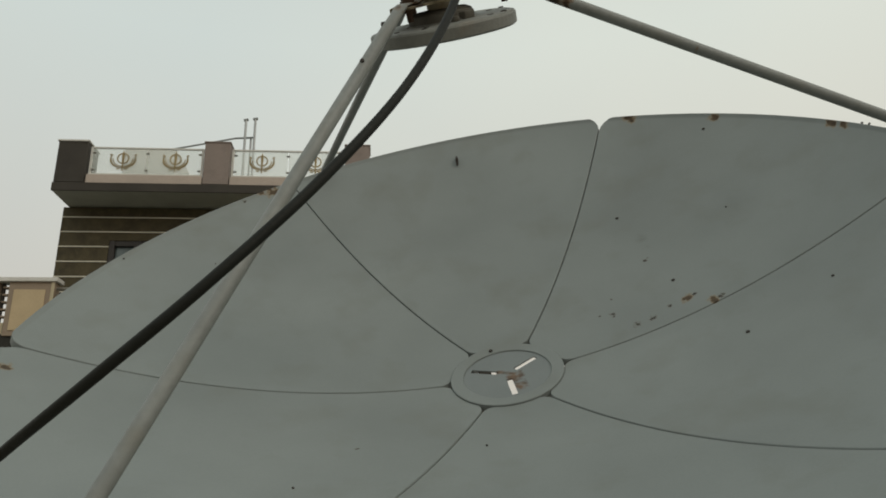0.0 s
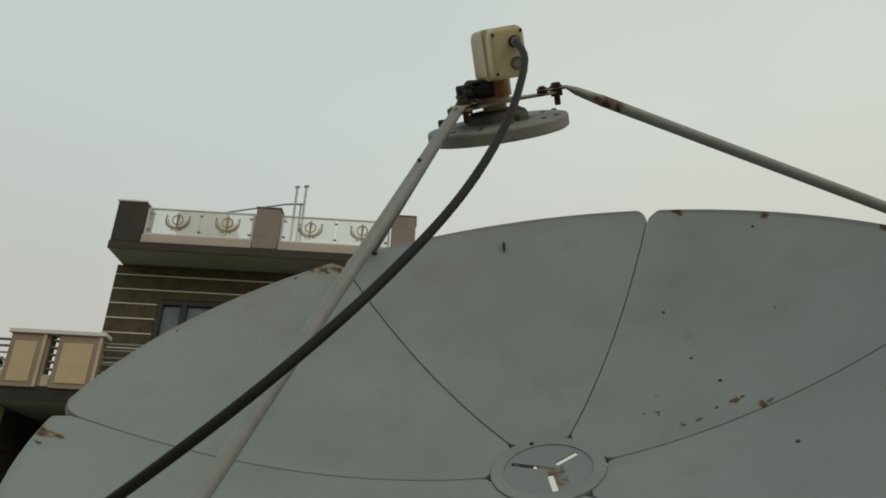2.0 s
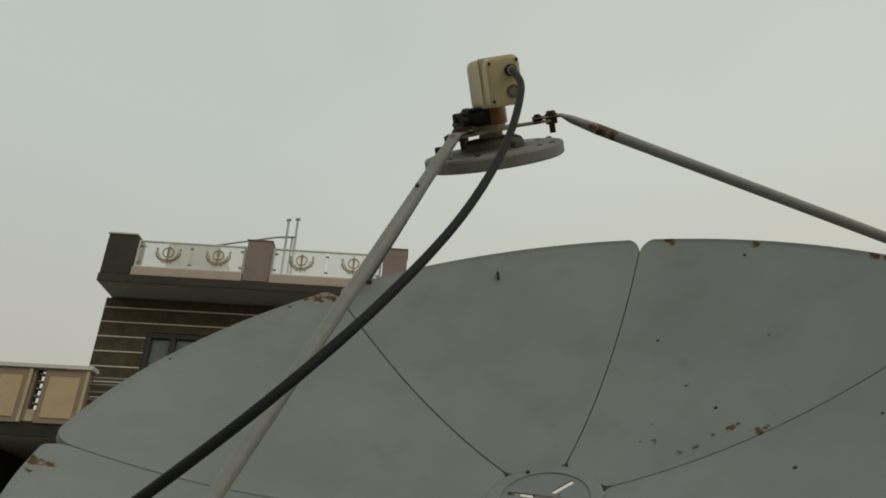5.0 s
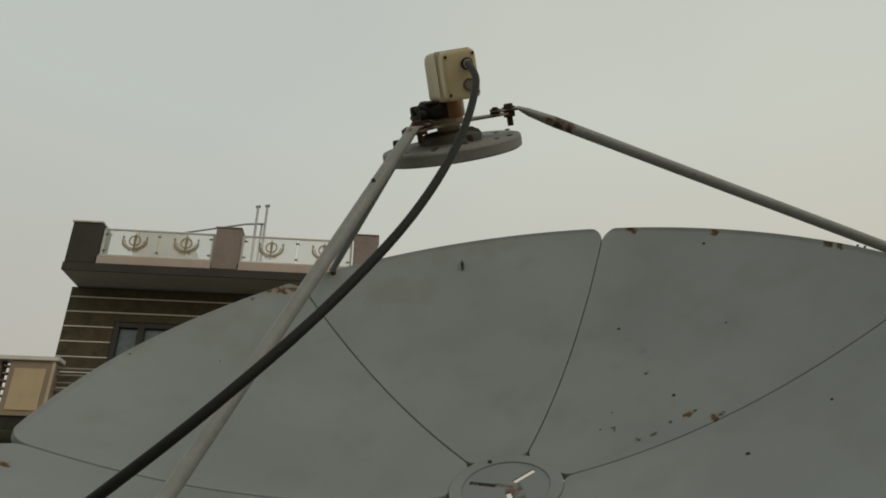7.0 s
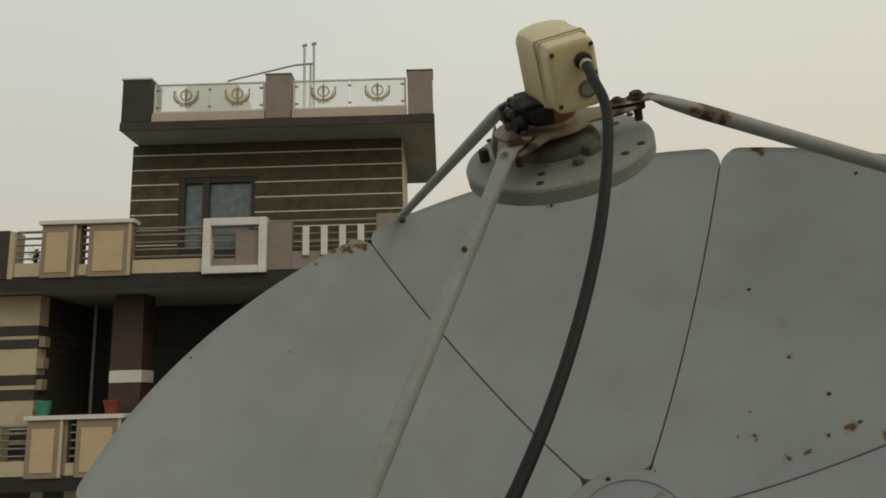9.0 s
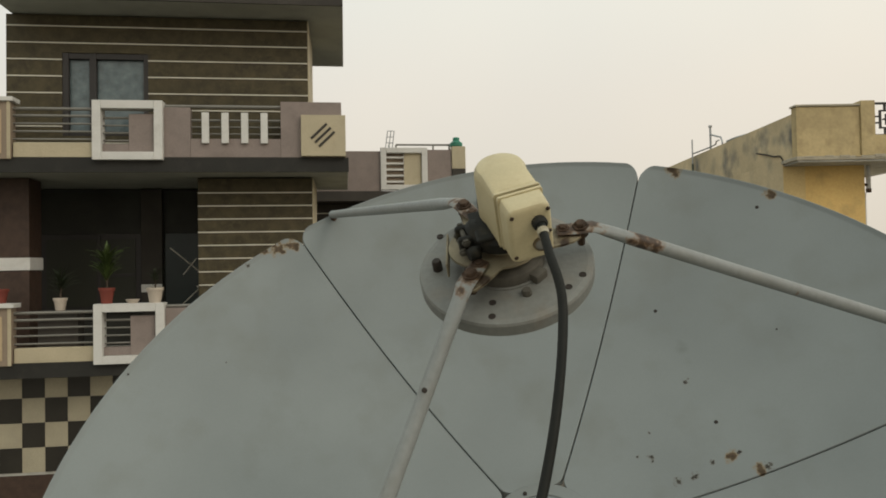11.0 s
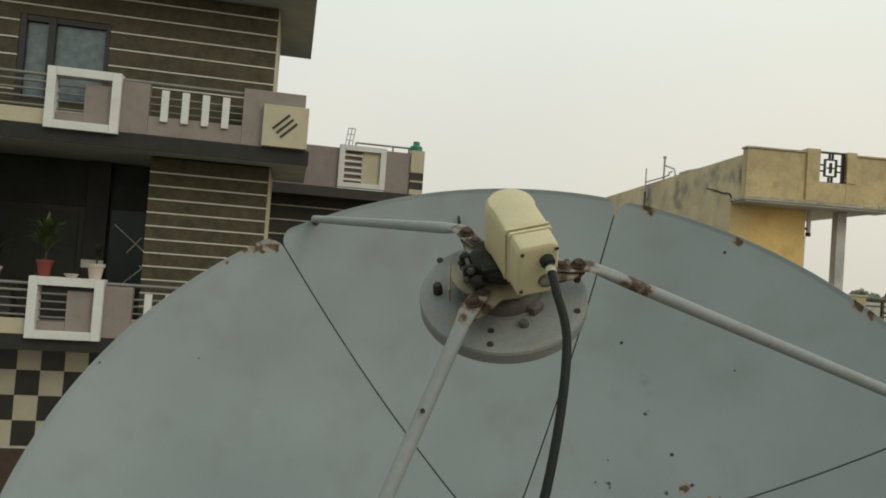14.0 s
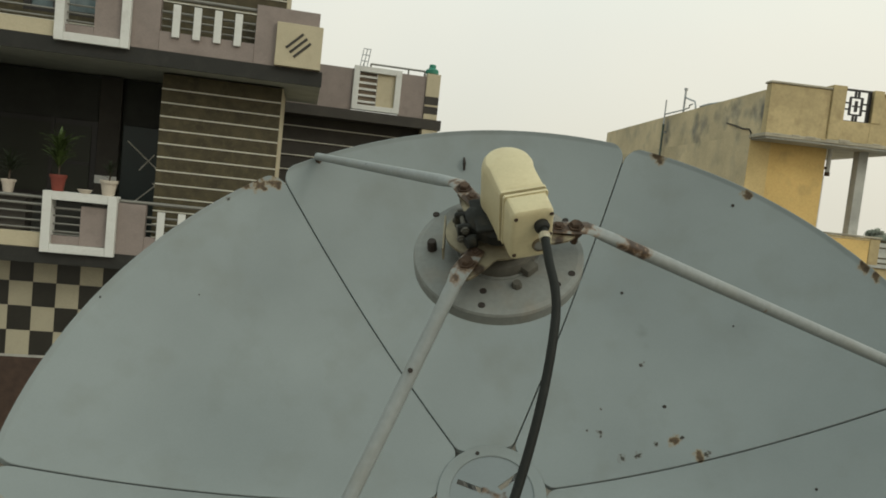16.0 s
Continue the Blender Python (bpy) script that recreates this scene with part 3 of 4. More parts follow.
def tail_outline():
    """Narrow at the joint, swelling to a round tail a little wider than the waist."""
    pts = [(-0.0290, -0.0300), (-0.0270, -0.0318), (0.0325, -0.0318), (0.0345, -0.0300)]
    r, cx, cy = 0.0370, 0.0015, 0.0365
    for k in range(19):
        a = radians(-22 + k * 224 / 18)
        pts.append((cx + r * math.cos(a), cy + r * math.sin(a)))
    return pts


def cap_outline(w0, w1, y0, y1, r):
    pts = []
    for cx, cy, a0 in ((w1 - r, y0 + r, -90), (w1, y1, None), (w0, y1, None), (w0 + r, y0 + r, 180)):
        if a0 is None:
            pts.append((cx, cy))
        else:
            pts += [(cx + r * math.cos(radians(a0 + k * 22.5)), cy + r * math.sin(radians(a0 + k * 22.5))) for k in range(5)]
    return pts


bm = soft_block(tail_outline(), [(0.7815, 0.006, 0), (0.784, 0.0022, 0), (0.789, 0.0, 0), (0.851, 0.0007, 0), (0.859, 0.002, -0.0005), (0.8645, 0.0055, -0.001), (0.8668, 0.011, -0.0015)])
bm.transform(LNB)
lnb = part("low_noise_block", bm, M["ivory"], dish, "yellowed ivory plastic feed block", smooth=True)
bm = soft_block(cap_outline(-0.0250, 0.0340, -0.0745, -0.0352, 0.007), [(0.7825, 0.006, 0), (0.785, 0.0022, 0), (0.790, 0.0, 0), (0.851, 0.0004, 0), (0.858, 0.0016, 0), (0.8625, 0.0045, 0), (0.8645, 0.009, 0)])
bm.transform(LNB)
cap = part("end_cap", bm, M["ivory"], lnb, "ivory end cap with screws at its corners", smooth=True)
bm = soft_block(cap_outline(-0.0228, 0.0318, -0.0372, -0.0290, 0.002), [(0.786, 0.001, 0), (0.788, 0, 0), (0.854, 0, 0), (0.857, 0.002, 0)])
bm.transform(LNB)
part("gasket", bm, M["ivory_edge"], lnb, "grimy joint between the two halves")
for y0, y1, x0, x1, zt in ((-0.0395, -0.0352, -0.0262, 0.0352, 0.8655), (-0.0320, -0.0275, -0.0290, 0.0347, 0.8668)):
    bm = soft_block(cap_outline(x0, x1, y0, y1, 0.001), [(0.7822, 0.0008, 0), (0.784, 0, 0), (zt - 0.003, 0, 0), (zt, 0.002, 0)])
    bm.transform(LNB)
    part("joint_rib", bm, M["ivory"], lnb, "raised rib along the joint")
for x, z, m, r, h in ((0.0152, 0.840, "black", 0.0100, 0.010), (0.0158, 0.8050, "ring", 0.0096, 0.003)):
    bm = lathe([(0, h), (r * 0.75, h), (r, h * 0.7), (r, 0), (0, 0)], 18)
    bm.transform(LNB @ Matrix.Translation((x, -0.0745, z)) @ Matrix.Rotation(radians(90), 4, "X"))
    part("socket", bm, M[m], lnb, "black cable socket" if m == "black" else "dull metal blanking plug")
bm = lathe([(0.0088, 0.0036), (0.0104, 0.0036), (0.0112, 0.0), (0.0088, 0.0)], 18)
bm.transform(LNB @ Matrix.Translation((0.0158, -0.0745, 0.8050)) @ Matrix.Rotation(radians(90), 4, "X"))
part("plug_ring", bm, M["ivory_edge"], lnb)
for x, z in ((-0.0190, 0.855), (0.0285, 0.8215), (-0.0190, 0.792), (0.0285, 0.792), (0.0285, 0.856)):
    bm = lathe([(0, 0.0012), (0.0026, 0.0012), (0.0030, 0), (0, 0)], 8)
    bm.transform(LNB @ Matrix.Translation((x, -0.0745, z)) @ Matrix.Rotation(radians(90), 4, "X"))
    part("screw", bm, M["rust"], lnb)

# struts from the plate to the rim
for (nx, ny, nz), ang in zip(NUTS, (200.6, -39.1, 79.0)):
    ex, ey = polar(0.926, ang)
    tip = on_dish(ex, ey, 0.010)
    a = Vector((nx, ny, nz))
    flat_dir = Vector((ex - nx, ey - ny, 0)).normalized()
    inner = a - flat_dir * 0.034
    k1 = a + flat_dir * 0.035 + Vector((0, 0, -0.010))
    way = (tip - k1).normalized()
    bm = tube([inner + Vector((0, 0, 0.001)), a, a + flat_dir * 0.018, k1, k1 + way * 0.05, k1.lerp(tip, 0.3), k1.lerp(tip, 0.6), tip],
              [0.0105, 0.0115, 0.0115, 0.0104, 0.0102, 0.0102, 0.0102, 0.0102], 14, flat=[(1.15, 0.28), (1.2, 0.28), (1.2, 0.30), (1.1, 0.7), (1, 1), (1, 1), (1, 1), (1, 1)])
    bm.transform(TO)
    st = part("strut", bm, spotted(material("strut paint worn", (0.222, 0.235, 0.226), 0.5, var=0.1, fine=90, coarse=9, dirt=(0.21, 0.20, 0.165), dirt_amount=0.35),
              [(*(TO @ inner), 0.045, 1), (*(TO @ a), 0.040 if ang == 79.0 else 0.030, 1)] + ([(*(TO @ k1.lerp(tip, f)), r, 1) for f, r in ((0.052, 0.018), (0.062, 0.024), (0.075, 0.026), (0.087, 0.020), (0.27, 0.008), (0.36, 0.009))] if ang == 79.0 else [(*(TO @ (a + flat_dir * 0.03)), 0.011, 0.8)]), (0.085, 0.050, 0.028), 0.9, 70.0, (0.18, 0.108, 0.058)),
              dish, "pale painted steel strut with a flattened rusty end", smooth=True)
    bm = lathe([(0, 0.008), (0.007, 0.008), (0.0085, 0.006), (0.0085, 0.0025), (0.012, 0.0025), (0.012, 0.0), (0.0045, 0.0), (0.0045, -0.006), (0.0105, -0.006), (0.0105, -0.016), (0.0055, -0.016), (0.0055, -0.032), (0, -0.032)], 6)
    bm.transform(TO @ Matrix.Translation(a + Vector((0, 0, 0.003))))
    part("nut", bm, M["rust"], st)
    bm = lathe([(0, 0.0052), (0.0045, 0.0052), (0.006, 0.004), (0.006, 0.0018), (0.0095, 0.0018), (0.0095, -0.0075), (0.006, -0.0075), (0.006, -0.012), (0, -0.012)], 6)
    bm.transform(TO @ Matrix.Translation(a - flat_dir * 0.025 + Vector((0, 0, 0.003))))
    part("inner_nut", bm, M["rust"], st)
    if ang != 79.0:
        hole = k1.lerp(tip, 0.14 if ang > 100 else 0.5)
        bm = lathe([(0, 0.0128), (0.0035, 0.0128), (0.0035, 0.009), (0, 0.009)], 8)
        bm.transform(TO @ Matrix.Translation(hole + Vector((0, 0, 0.0))) @ Matrix.Rotation(radians(35), 4, "X"))
        part("rivet", bm, M["dark_hole"], st)
    bm = lathe([(0, 0.006), (0.008, 0.006), (0.009, 0.0), (0.009, -0.02), (0, -0.02)], 6)
    bm.transform(TO @ Matrix.Translation(tip))
    part("rim_bolt", bm, M["rust"], st)

# cable
plug_at = Matrix.Translation(BASE) @ LNB @ Vector((0.0152, -0.0835, 0.840))
CABLE = [tuple(plug_at), (0.070, -0.623, 1.718), (0.088, -0.659, 1.649), (0.077, -0.7203, 1.5099), (0.0400, -0.798, 1.3602), (-0.0212, -0.878, 1.2217), (-0.102, -0.937, 1.106), (-0.203, -0.952, 1.021), (-0.331, -0.906, 0.966), (-0.50, -0.83, 0.90), (-0.66, -0.72, 0.72), (-0.74, -0.55, 0.40), (-0.72, -0.40, 0.02), (-0.60, -0.20, 0.009), (-0.3, 0.3, 0.009)]
cable = tagged(part("coaxial_cable", tube(smooth_path(CABLE, 8), 0.0057, 12), M["rubber"], None, smooth=True), "thick dark grey cable hanging from the feed block", "cable")
ca, cb = Vector(CABLE[0]), Vector(CABLE[1])
part("ferrule", tube([ca.lerp(cb, 0.20), ca.lerp(cb, 0.40)], 0.0075, 12), M["zinc"], cable, "pale plug sleeve")

# ---------------------------------------------------------------- brown house across the lane
HOUSE = Matrix.Translation((-5.056, 9.547, GZ)) @ Matrix.Rotation(radians(20.3), 4, "Z")
house = empty("house", HOUSE, "three-storey house with brown striped cladding and mauve balconies", "house")


def slab(name, u0, u1, w0, w1, z0, z1, mat, parent=None, label="", bevel=0.006):
    return part(name, cube(u0, u1, w0, w1, z0 - GZ, z1 - GZ, bevel), M[mat], parent or house, label)


def bar(parent, name, a, b, r, mat, sides=8):
    off = Vector((0, 0, -GZ))
    return part(name, tube([Vector(a) + off, Vector(b) + off], r, sides), M[mat], parent, smooth=True)


def cladding(parent, u0, u1, w, z0, z1, lines, holes=()):
    """Boards between thin pale strips on a wall face at depth w; holes are (u0, u1, z0, z1)."""
    edges = [z1] + [z for z in lines if z0 < z < z1] + [z0]

    def spans(za, zb):
        cuts = [(u0, u1)]
        for a, b, c, d in holes:
            if za > c + 0.01 and zb < d - 0.01:
                cuts = [s for p, q in cuts for s in ((p, min(q, a)), (max(p, b), q)) if s[1] - s[0] > 0.02]
        return cuts

    for top, low in zip(edges, edges[1:]):
        zs = sorted({top, low} | {z for h in holes for z in h[2:] if low + 0.03 < z < top - 0.03}, reverse=True)
        for a, b in zip(zs, zs[1:]):
            for p, q in spans(a, b):
                slab("cladding_board", p, q, w - 0.03, w, b + (0.011 if b == low else 0), a - (0.011 if a == top else 0), "clad", parent, bevel=0)
    for z in edges[1:-1]:
        for p, q in spans(z + 0.01, z - 0.01):
            slab("trim_strip", p, q, w - 0.042, w, z - 0.010, z + 0.010, "strip", parent, bevel=0)


# storey bodies; the openings are real recesses
upper = slab("upper_wall", -4.47, 0.44, 1.0, 2.4, 3.5, 6.02, "clad_dark")
slab("wall_pier", -4.47, -3.58, 0.803, 1.0, 3.5, 6.02, "clad_dark", upper)
slab("wall_pier", -2.24, 0.44, 0.803, 1.0, 3.5, 6.02, "clad_dark", upper)
slab("wall_head", -3.58, -2.24, 0.803, 1.0, 5.36, 6.02, "clad_dark", upper)
slab("wall_foot", -3.58, -2.24, 0.803, 1.0, 3.5, 4.0, "clad_dark", upper)
slab("side_wall", 0.44, 0.458, 0.77, 2.4, 3.5, 6.02, "cream", None, "pale plastered side wall")
cladding(upper, -4.47, 0.44, 0.80, 3.5, 6.02, [5.82, 5.54, 5.26, 4.98, 4.70, 4.42, 4.14, 3.86], [(-3.60, -2.22, 3.98, 5.38)])
# upper window
win = slab("window", -3.58, -2.24, 0.985, 0.999, 4.0, 5.36, "frame", None, "dark-framed window with two bluish panes")
for a, b, c, d in ((-3.60, -3.50, 3.98, 5.38), (-3.17, -3.06, 3.98, 5.38), (-2.30, -2.22, 3.98, 5.38)):
    slab("window_frame", a, b, 0.78, 0.90, c, d, "frame", win)
for c, d in ((5.28, 5.38), (3.98, 4.06)):
    slab("window_frame", -3.50, -3.17, 0.79, 0.90, c, d, "frame", win)
    slab("window_frame", -3.06, -2.30, 0.79, 0.90, c, d, "frame", win)
for a, b in ((-3.50, -3.17), (-3.06, -2.30)):
    slab("pane", a, b, 0.86, 0.87, 4.06, 5.28, "window", win, "frosted bluish pane", bevel=0)

# roof slab, piers and glass balustrade
roof = slab("roof_slab", -4.40, 1.06, 0.03, 3.75, 6.03, 6.17, "soffit", None, "grey concrete roof slab")
slab("fascia", -4.40, 1.06, 0.0, 0.028, 6.02, 6.175, "clad_dark", roof)
slab("parapet_pier", -4.38, -3.88, 0.0, 0.50, 6.18, 6.95, "clad_dark", None, "dark brown corner pier")
slab("pier_cap", -4.40, -3.86, -0.02, 0.52, 6.952, 6.985, "white")
for a, b in ((-1.88, -1.44), (0.60, 1.04)):
    slab("parapet_pier", a, b, 0.0, 0.42, 6.18, 6.98, "mauve", None, "mauve parapet pier")
    slab("pier_cap", a - 0.015, b + 0.015, -0.015, 0.435, 6.982, 7.005, "mauve")
for a, b in ((-3.86, -1.90), (-1.42, 0.58)):
    slab("parapet_sill", a, b, 0.02, 0.16, 6.18, 6.34, "sill", None, "pinkish parapet upstand")
    bal = slab("glass_balustrade", a + 0.05, (a + b) / 2 - 0.01, 0.085, 0.095, 6.39, 6.86, "clear", None, "clear glass balustrade with bronze emblems", bevel=0)
    slab("pane", (a + b) / 2 + 0.01, b - 0.05, 0.085, 0.095, 6.39, 6.86, "clear", bal, bevel=0)
    slab("top_rail", a + 0.01, b - 0.01, 0.072, 0.108, 6.865, 6.895, "white", bal)
    slab("bottom_rail", a + 0.01, b - 0.01, 0.072, 0.108, 6.355, 6.385, "white", bal)
    for u in (a + 0.025, b - 0.025):
        slab("rail_post", u - 0.02, u + 0.02, 0.075, 0.105, 6.36, 6.89, "white", bal)
    for z in (6.46, 6.78):
        for u in (a + 0.07, (a + b) / 2, b - 0.07):
            slab("clamp", u - 0.03, u + 0.03, 0.070, 0.110, z - 0.012, z + 0.012, "rail", bal)


def emblem(u, z):
    """A bronze badge: ring, two curved side blades and an upright blade."""
    bm = bmesh.new()
    def arc(r, a0, a1, th, sx=1.0, dx=0.0, dz=0.0, taper=False):
        n = 16
        prev = None
        for k in range(n + 1):
            a = radians(a0 + (a1 - a0) * k / n)
            t = th * (math.sin(math.pi * k / n) * 0.85 + 0.15 if taper else 1)
            row = [bm.verts.new((dx + sx * (r + s * t) * math.cos(a), y, dz + (r + s * t) * math.sin(a))) for s, y in ((-1, 0), (1, 0), (1, 0.012), (-1, 0.012))]
            if prev:
                for j in range(4):
                    bm.faces.new((prev[j], prev[(j + 1) % 4], row[(j + 1) % 4], row[j]))
            prev = row
    arc(0.096, 0, 360, 0.009, dz=0.030)
    for side in (-1, 1):
        arc(0.168, 150, 283, 0.014, 1.25 * -side, 0.0, 0.020, True)
        arc(0.140, 176, 268, 0.006, 1.20 * -side, 0.0, 0.020)
        # hilts that cross under the ring
        box(bm, side * 0.070 - 0.030, side * 0.070 + 0.030, 0, 0.012, -0.176, -0.162)
        box(bm, side * 0.020 - 0.026, side * 0.020 + 0.026, 0.001, 0.012, -0.150, -0.138)
        box(bm, side * 0.212 - 0.014, side * 0.212 + 0.014, 0, 0.012, 0.085, 0.112)
    pts = [(-0.009, -0.205), (0.009, -0.205), (0.011, -0.08), (0.022, 0.08), (0, 0.192), (-0.022, 0.08), (-0.011, -0.08)]
    n = len(pts)
    f = [bm.verts.new((x, -0.002, y)) for x, y in pts]
    b = [bm.verts.new((x, 0.012, y)) for x, y in pts]
    bm.faces.new(f), bm.faces.new(b)
    for k in range(n):
        bm.faces.new((f[k], f[(k + 1) % n], b[(k + 1) % n], b[k]))
    box(bm, -0.040, 0.040, 0, 0.012, -0.122, -0.110)
    bm.transform(Matrix.Translation((u, 0.070, z - GZ)))
    return part("emblem", bm, M["gold"], house, "bronze metal emblem")


for u in (-3.29, -2.39, -0.88, 0.07):
    emblem(u, 6.645)

# pipes on the roof
pipes = empty("roof_pipes", HOUSE @ Matrix.Translation((-1.6, 2.5, 6.17 - GZ)), "thin grey pipes standing on the house roof", "pipes")
for a, b, r in (((-0.08, 0, 0), (-0.08, 0, 2.62), 0.026), ((0.12, 0, 0), (0.12, 0, 2.65), 0.026), ((0.12, 0, 2.2), (-0.3, 0.1, 2.22), 0.022), ((-0.3, 0.1, 2.22), (-1.75, 0.2, 1.95), 0.02), ((-1.75, 0.2, 1.95), (-1.75, 0.2, 0), 0.02), ((-0.13, 0, 2.61), (-0.03, 0, 2.63), 0.032), ((0.07, 0, 2.64), (0.17, 0, 2.66), 0.034), ((0.04, 0.05, 0), (0.04, 0.05, 2.2), 0.022)):
    part("pipe", tube([a, b], r, 8), M["galv"], pipes, smooth=True)
tank = empty("masonry_tank", HOUSE @ Matrix.Translation((-3.0, 0.85, 6.17 - GZ)), "low beige masonry water tank behind the glass", "water tank")
part("tank_body", cube(-0.47, 0.46, -0.25, 0.75, 0.0, 0.94, 0.012), M["white"], tank)
part("tank_lid", lathe([(0, 0.941), (0.14, 0.941), (0.14, 0.985), (0.12, 1.0), (0, 1.0)], 20), M["white"], tank, "pale round lid")


def rails(parent, u0, u1, w, z0, z1, count, r=0.016):
    for k in range(count):
        z = z0 + (z1 - z0) * k / (count - 1)
        bar(parent, "rail", (u0, w, z), (u1, w, z), r if k < count - 1 else r * 1.4, "rail")


def balcony(dz):
    """One balcony front; dz shifts it to another storey."""
    b = slab("balcony_slab", -6.9, 1.11, 0.02, 3.0, 3.29 + dz, 3.50 + dz, "soffit", None, "balcony slab with a dark painted edge")
    slab("fascia", -6.9, 1.12, -0.005, 0.018, 3.27 + dz, 3.51 + dz, "fascia", b)
    # white square frame with a mauve panel
    fr = slab("white_frame", -2.86, -2.73, -0.09, 0.14, 3.46 + dz, 4.40 + dz, "white", None, "projecting white square frame")
    slab("frame_side", -1.93, -1.80, -0.09, 0.14, 3.46 + dz, 4.40 + dz, "white", fr)
    slab("frame_top", -2.728, -1.932, -0.09, 0.14, 4.27 + dz, 4.40 + dz, "white", fr)
    slab("frame_bottom", -2.728, -1.932, -0.09, 0.14, 3.46 + dz, 3.585 + dz, "white", fr)
    slab("mauve_panel", -2.33, -1.932, 0.0, 0.10, 3.587 + dz, 4.20 + dz, "mauve", fr)
    slab("mauve_panel", -2.728, -2.332, 0.0, 0.10, 3.587 + dz, 3.72 + dz, "mauve", fr)
    rails(fr, -2.73, -2.33, 0.05, 3.78 + dz, 4.14 + dz, 4, 0.014)
    # rails and cream kerb beside the piers
    slab("parapet_kerb", -4.05, -2.862, 0.0, 0.14, 3.51 + dz, 3.74 + dz, "cream")
    ra = bar(house, "railing", (-4.07, 0.06, 4.28 + dz), (-2.86, 0.06, 4.28 + dz), 0.026, "rail")
    rails(ra, -4.07, -2.86, 0.06, 3.80 + dz, 4.17 + dz, 4)
    # mauve wall with the slot and four white posts
    mv = slab("parapet_wall", -1.798, -1.39, 0.0, 0.14, 3.51 + dz, 4.31 + dz, "mauve", None, "mauve parapet wall")
    slab("parapet_low", -1.388, 0.028, 0.0, 0.14, 3.51 + dz, 3.81 + dz, "mauve", mv)
    slab("parapet_block", 0.03, 1.01, 0.0, 0.60, 3.51 + dz, 4.42 + dz, "mauve", mv)
    for k in range(4):
        u = -1.15 + 0.307 * k
        slab("white_post", u - 0.055, u + 0.055, -0.05, 0.0, 3.73 + dz, 4.225 + dz, "white", mv)
    rails(mv, -1.39, 0.03, 0.08, 3.90 + dz, 4.12 + dz, 3, 0.014)
    bar(mv, "top_rail", (-1.80, 0.07, 4.34 + dz), (0.03, 0.07, 4.34 + dz), 0.028, "rail")
    sq = slab("badge_block", 0.36, 1.075, -0.10, -0.002, 3.52 + dz, 4.19 + dz, "cream", None, "cream square block with three dark slanting bars")
    slab("badge_side", 1.012, 1.075, 0.0, 0.50, 3.52 + dz, 4.19 + dz, "cream", sq)
    for k in (-1, 0, 1):
        bm = box(bmesh.new(), -0.175, 0.175, -0.012, 0.0, -0.020, 0.020, 0.004)
        bm.transform(Matrix.Translation((0.71 + 0.062 * k, -0.102, 3.86 + dz - GZ - 0.065 * k)) @ Matrix.Rotation(radians(-44), 4, "Y"))
        part("slanting_bar", bm, M["clad_dark"], sq)
    # the pair of taupe piers with cream panels
    for a, c in ((-5.57, -4.99), (-4.78, -4.07)):
        pr = slab("panel_pier", a, c, -0.04, 0.15, 3.475 + dz, 4.37 + dz, "taupe", None, "taupe pier with a raised cream panel")
        slab("cream_panel", a + 0.085, c - 0.13, -0.055, -0.041, 3.56 + dz, 4.24 + dz, "beige", pr)
        slab("pier_edge", c - 0.05, c + 0.002, -0.06, -0.041, 3.48 + dz, 4.369 + dz, "cream", pr)
    slab("pier_cap", -5.61, -4.02, -0.09, 0.19, 4.372 + dz, 4.44 + dz, "white", None, "white coping over the pair of piers")
    la = slab("ladder_panel", -4.988, -4.945, 0.0, 0.12, 3.475 + dz, 4.368 + dz, "taupe")
    slab("dark_slot", -4.943, -4.895, 0.06, 0.12, 3.70 + dz, 4.368 + dz, "clad_dark", la)
    slab("ladder_side", -4.80, -4.782, 0.0, 0.12, 3.475 + dz, 4.368 + dz, "taupe", la)
    slab("ladder_foot", -4.943, -4.802, 0.0, 0.12, 3.475 + dz, 3.698 + dz, "cream", la)
    for k in range(5):
        z = 3.80 + 0.122 * k + dz
        slab("rung", -4.893, -4.802, 0.0, 0.12, z - 0.012, z + 0.012, "taupe", la)
    slab("parapet_kerb", -6.02, -5.572, 0.0, 0.14, 3.51 + dz, 3.74 + dz, "cream")
    rb = bar(house, "railing", (-6.03, 0.06, 4.28 + dz), (-5.57, 0.06, 4.28 + dz), 0.024, "rail")
    rails(rb, -6.03, -5.57, 0.06, 3.82 + dz, 4.17 + dz, 4)
    slab("dark_pier", -6.45, -6.12, -0.03, 0.30, 3.475 + dz, 4.30 + dz, "clad_dark", None, "dark brown end pier")
    slab("pier_flank", -6.118, -6.03, -0.02, 0.29, 3.475 + dz, 4.28 + dz, "cream")


balcony(0.0)
balcony(-3.2)

# middle storey: striped corner, porch, pillar, banded wing
col = slab("corner_wall", -1.43, 0.49, 0.803, 2.4, 0.30, 3.27, "clad_dark")
slab("side_wall", 0.49, 0.506, 0.77, 2.4, 0.30, 3.27, "cream", None, "pale plastered side wall")
cladding(col, -1.43, 0.49, 0.80, 0.30, 3.27, [3.015 - 0.224 * k for k in range(13)])
slab("porch_wall", -6.9, -1.43, 2.6, 4.0, 0.30, 3.27, "porch", None, "porch wall with the recess shade in its colour")
pil = slab("pillar", -4.66, -4.14, 0.80, 1.30, 0.30, 3.28, "brick", None, "brown tiled pillar with a white band")
slab("pillar_band", -4.68, -4.12, 0.78, 1.32, 1.75, 1.96, "white", pil)
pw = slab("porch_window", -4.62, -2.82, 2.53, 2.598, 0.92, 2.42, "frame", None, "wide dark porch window")
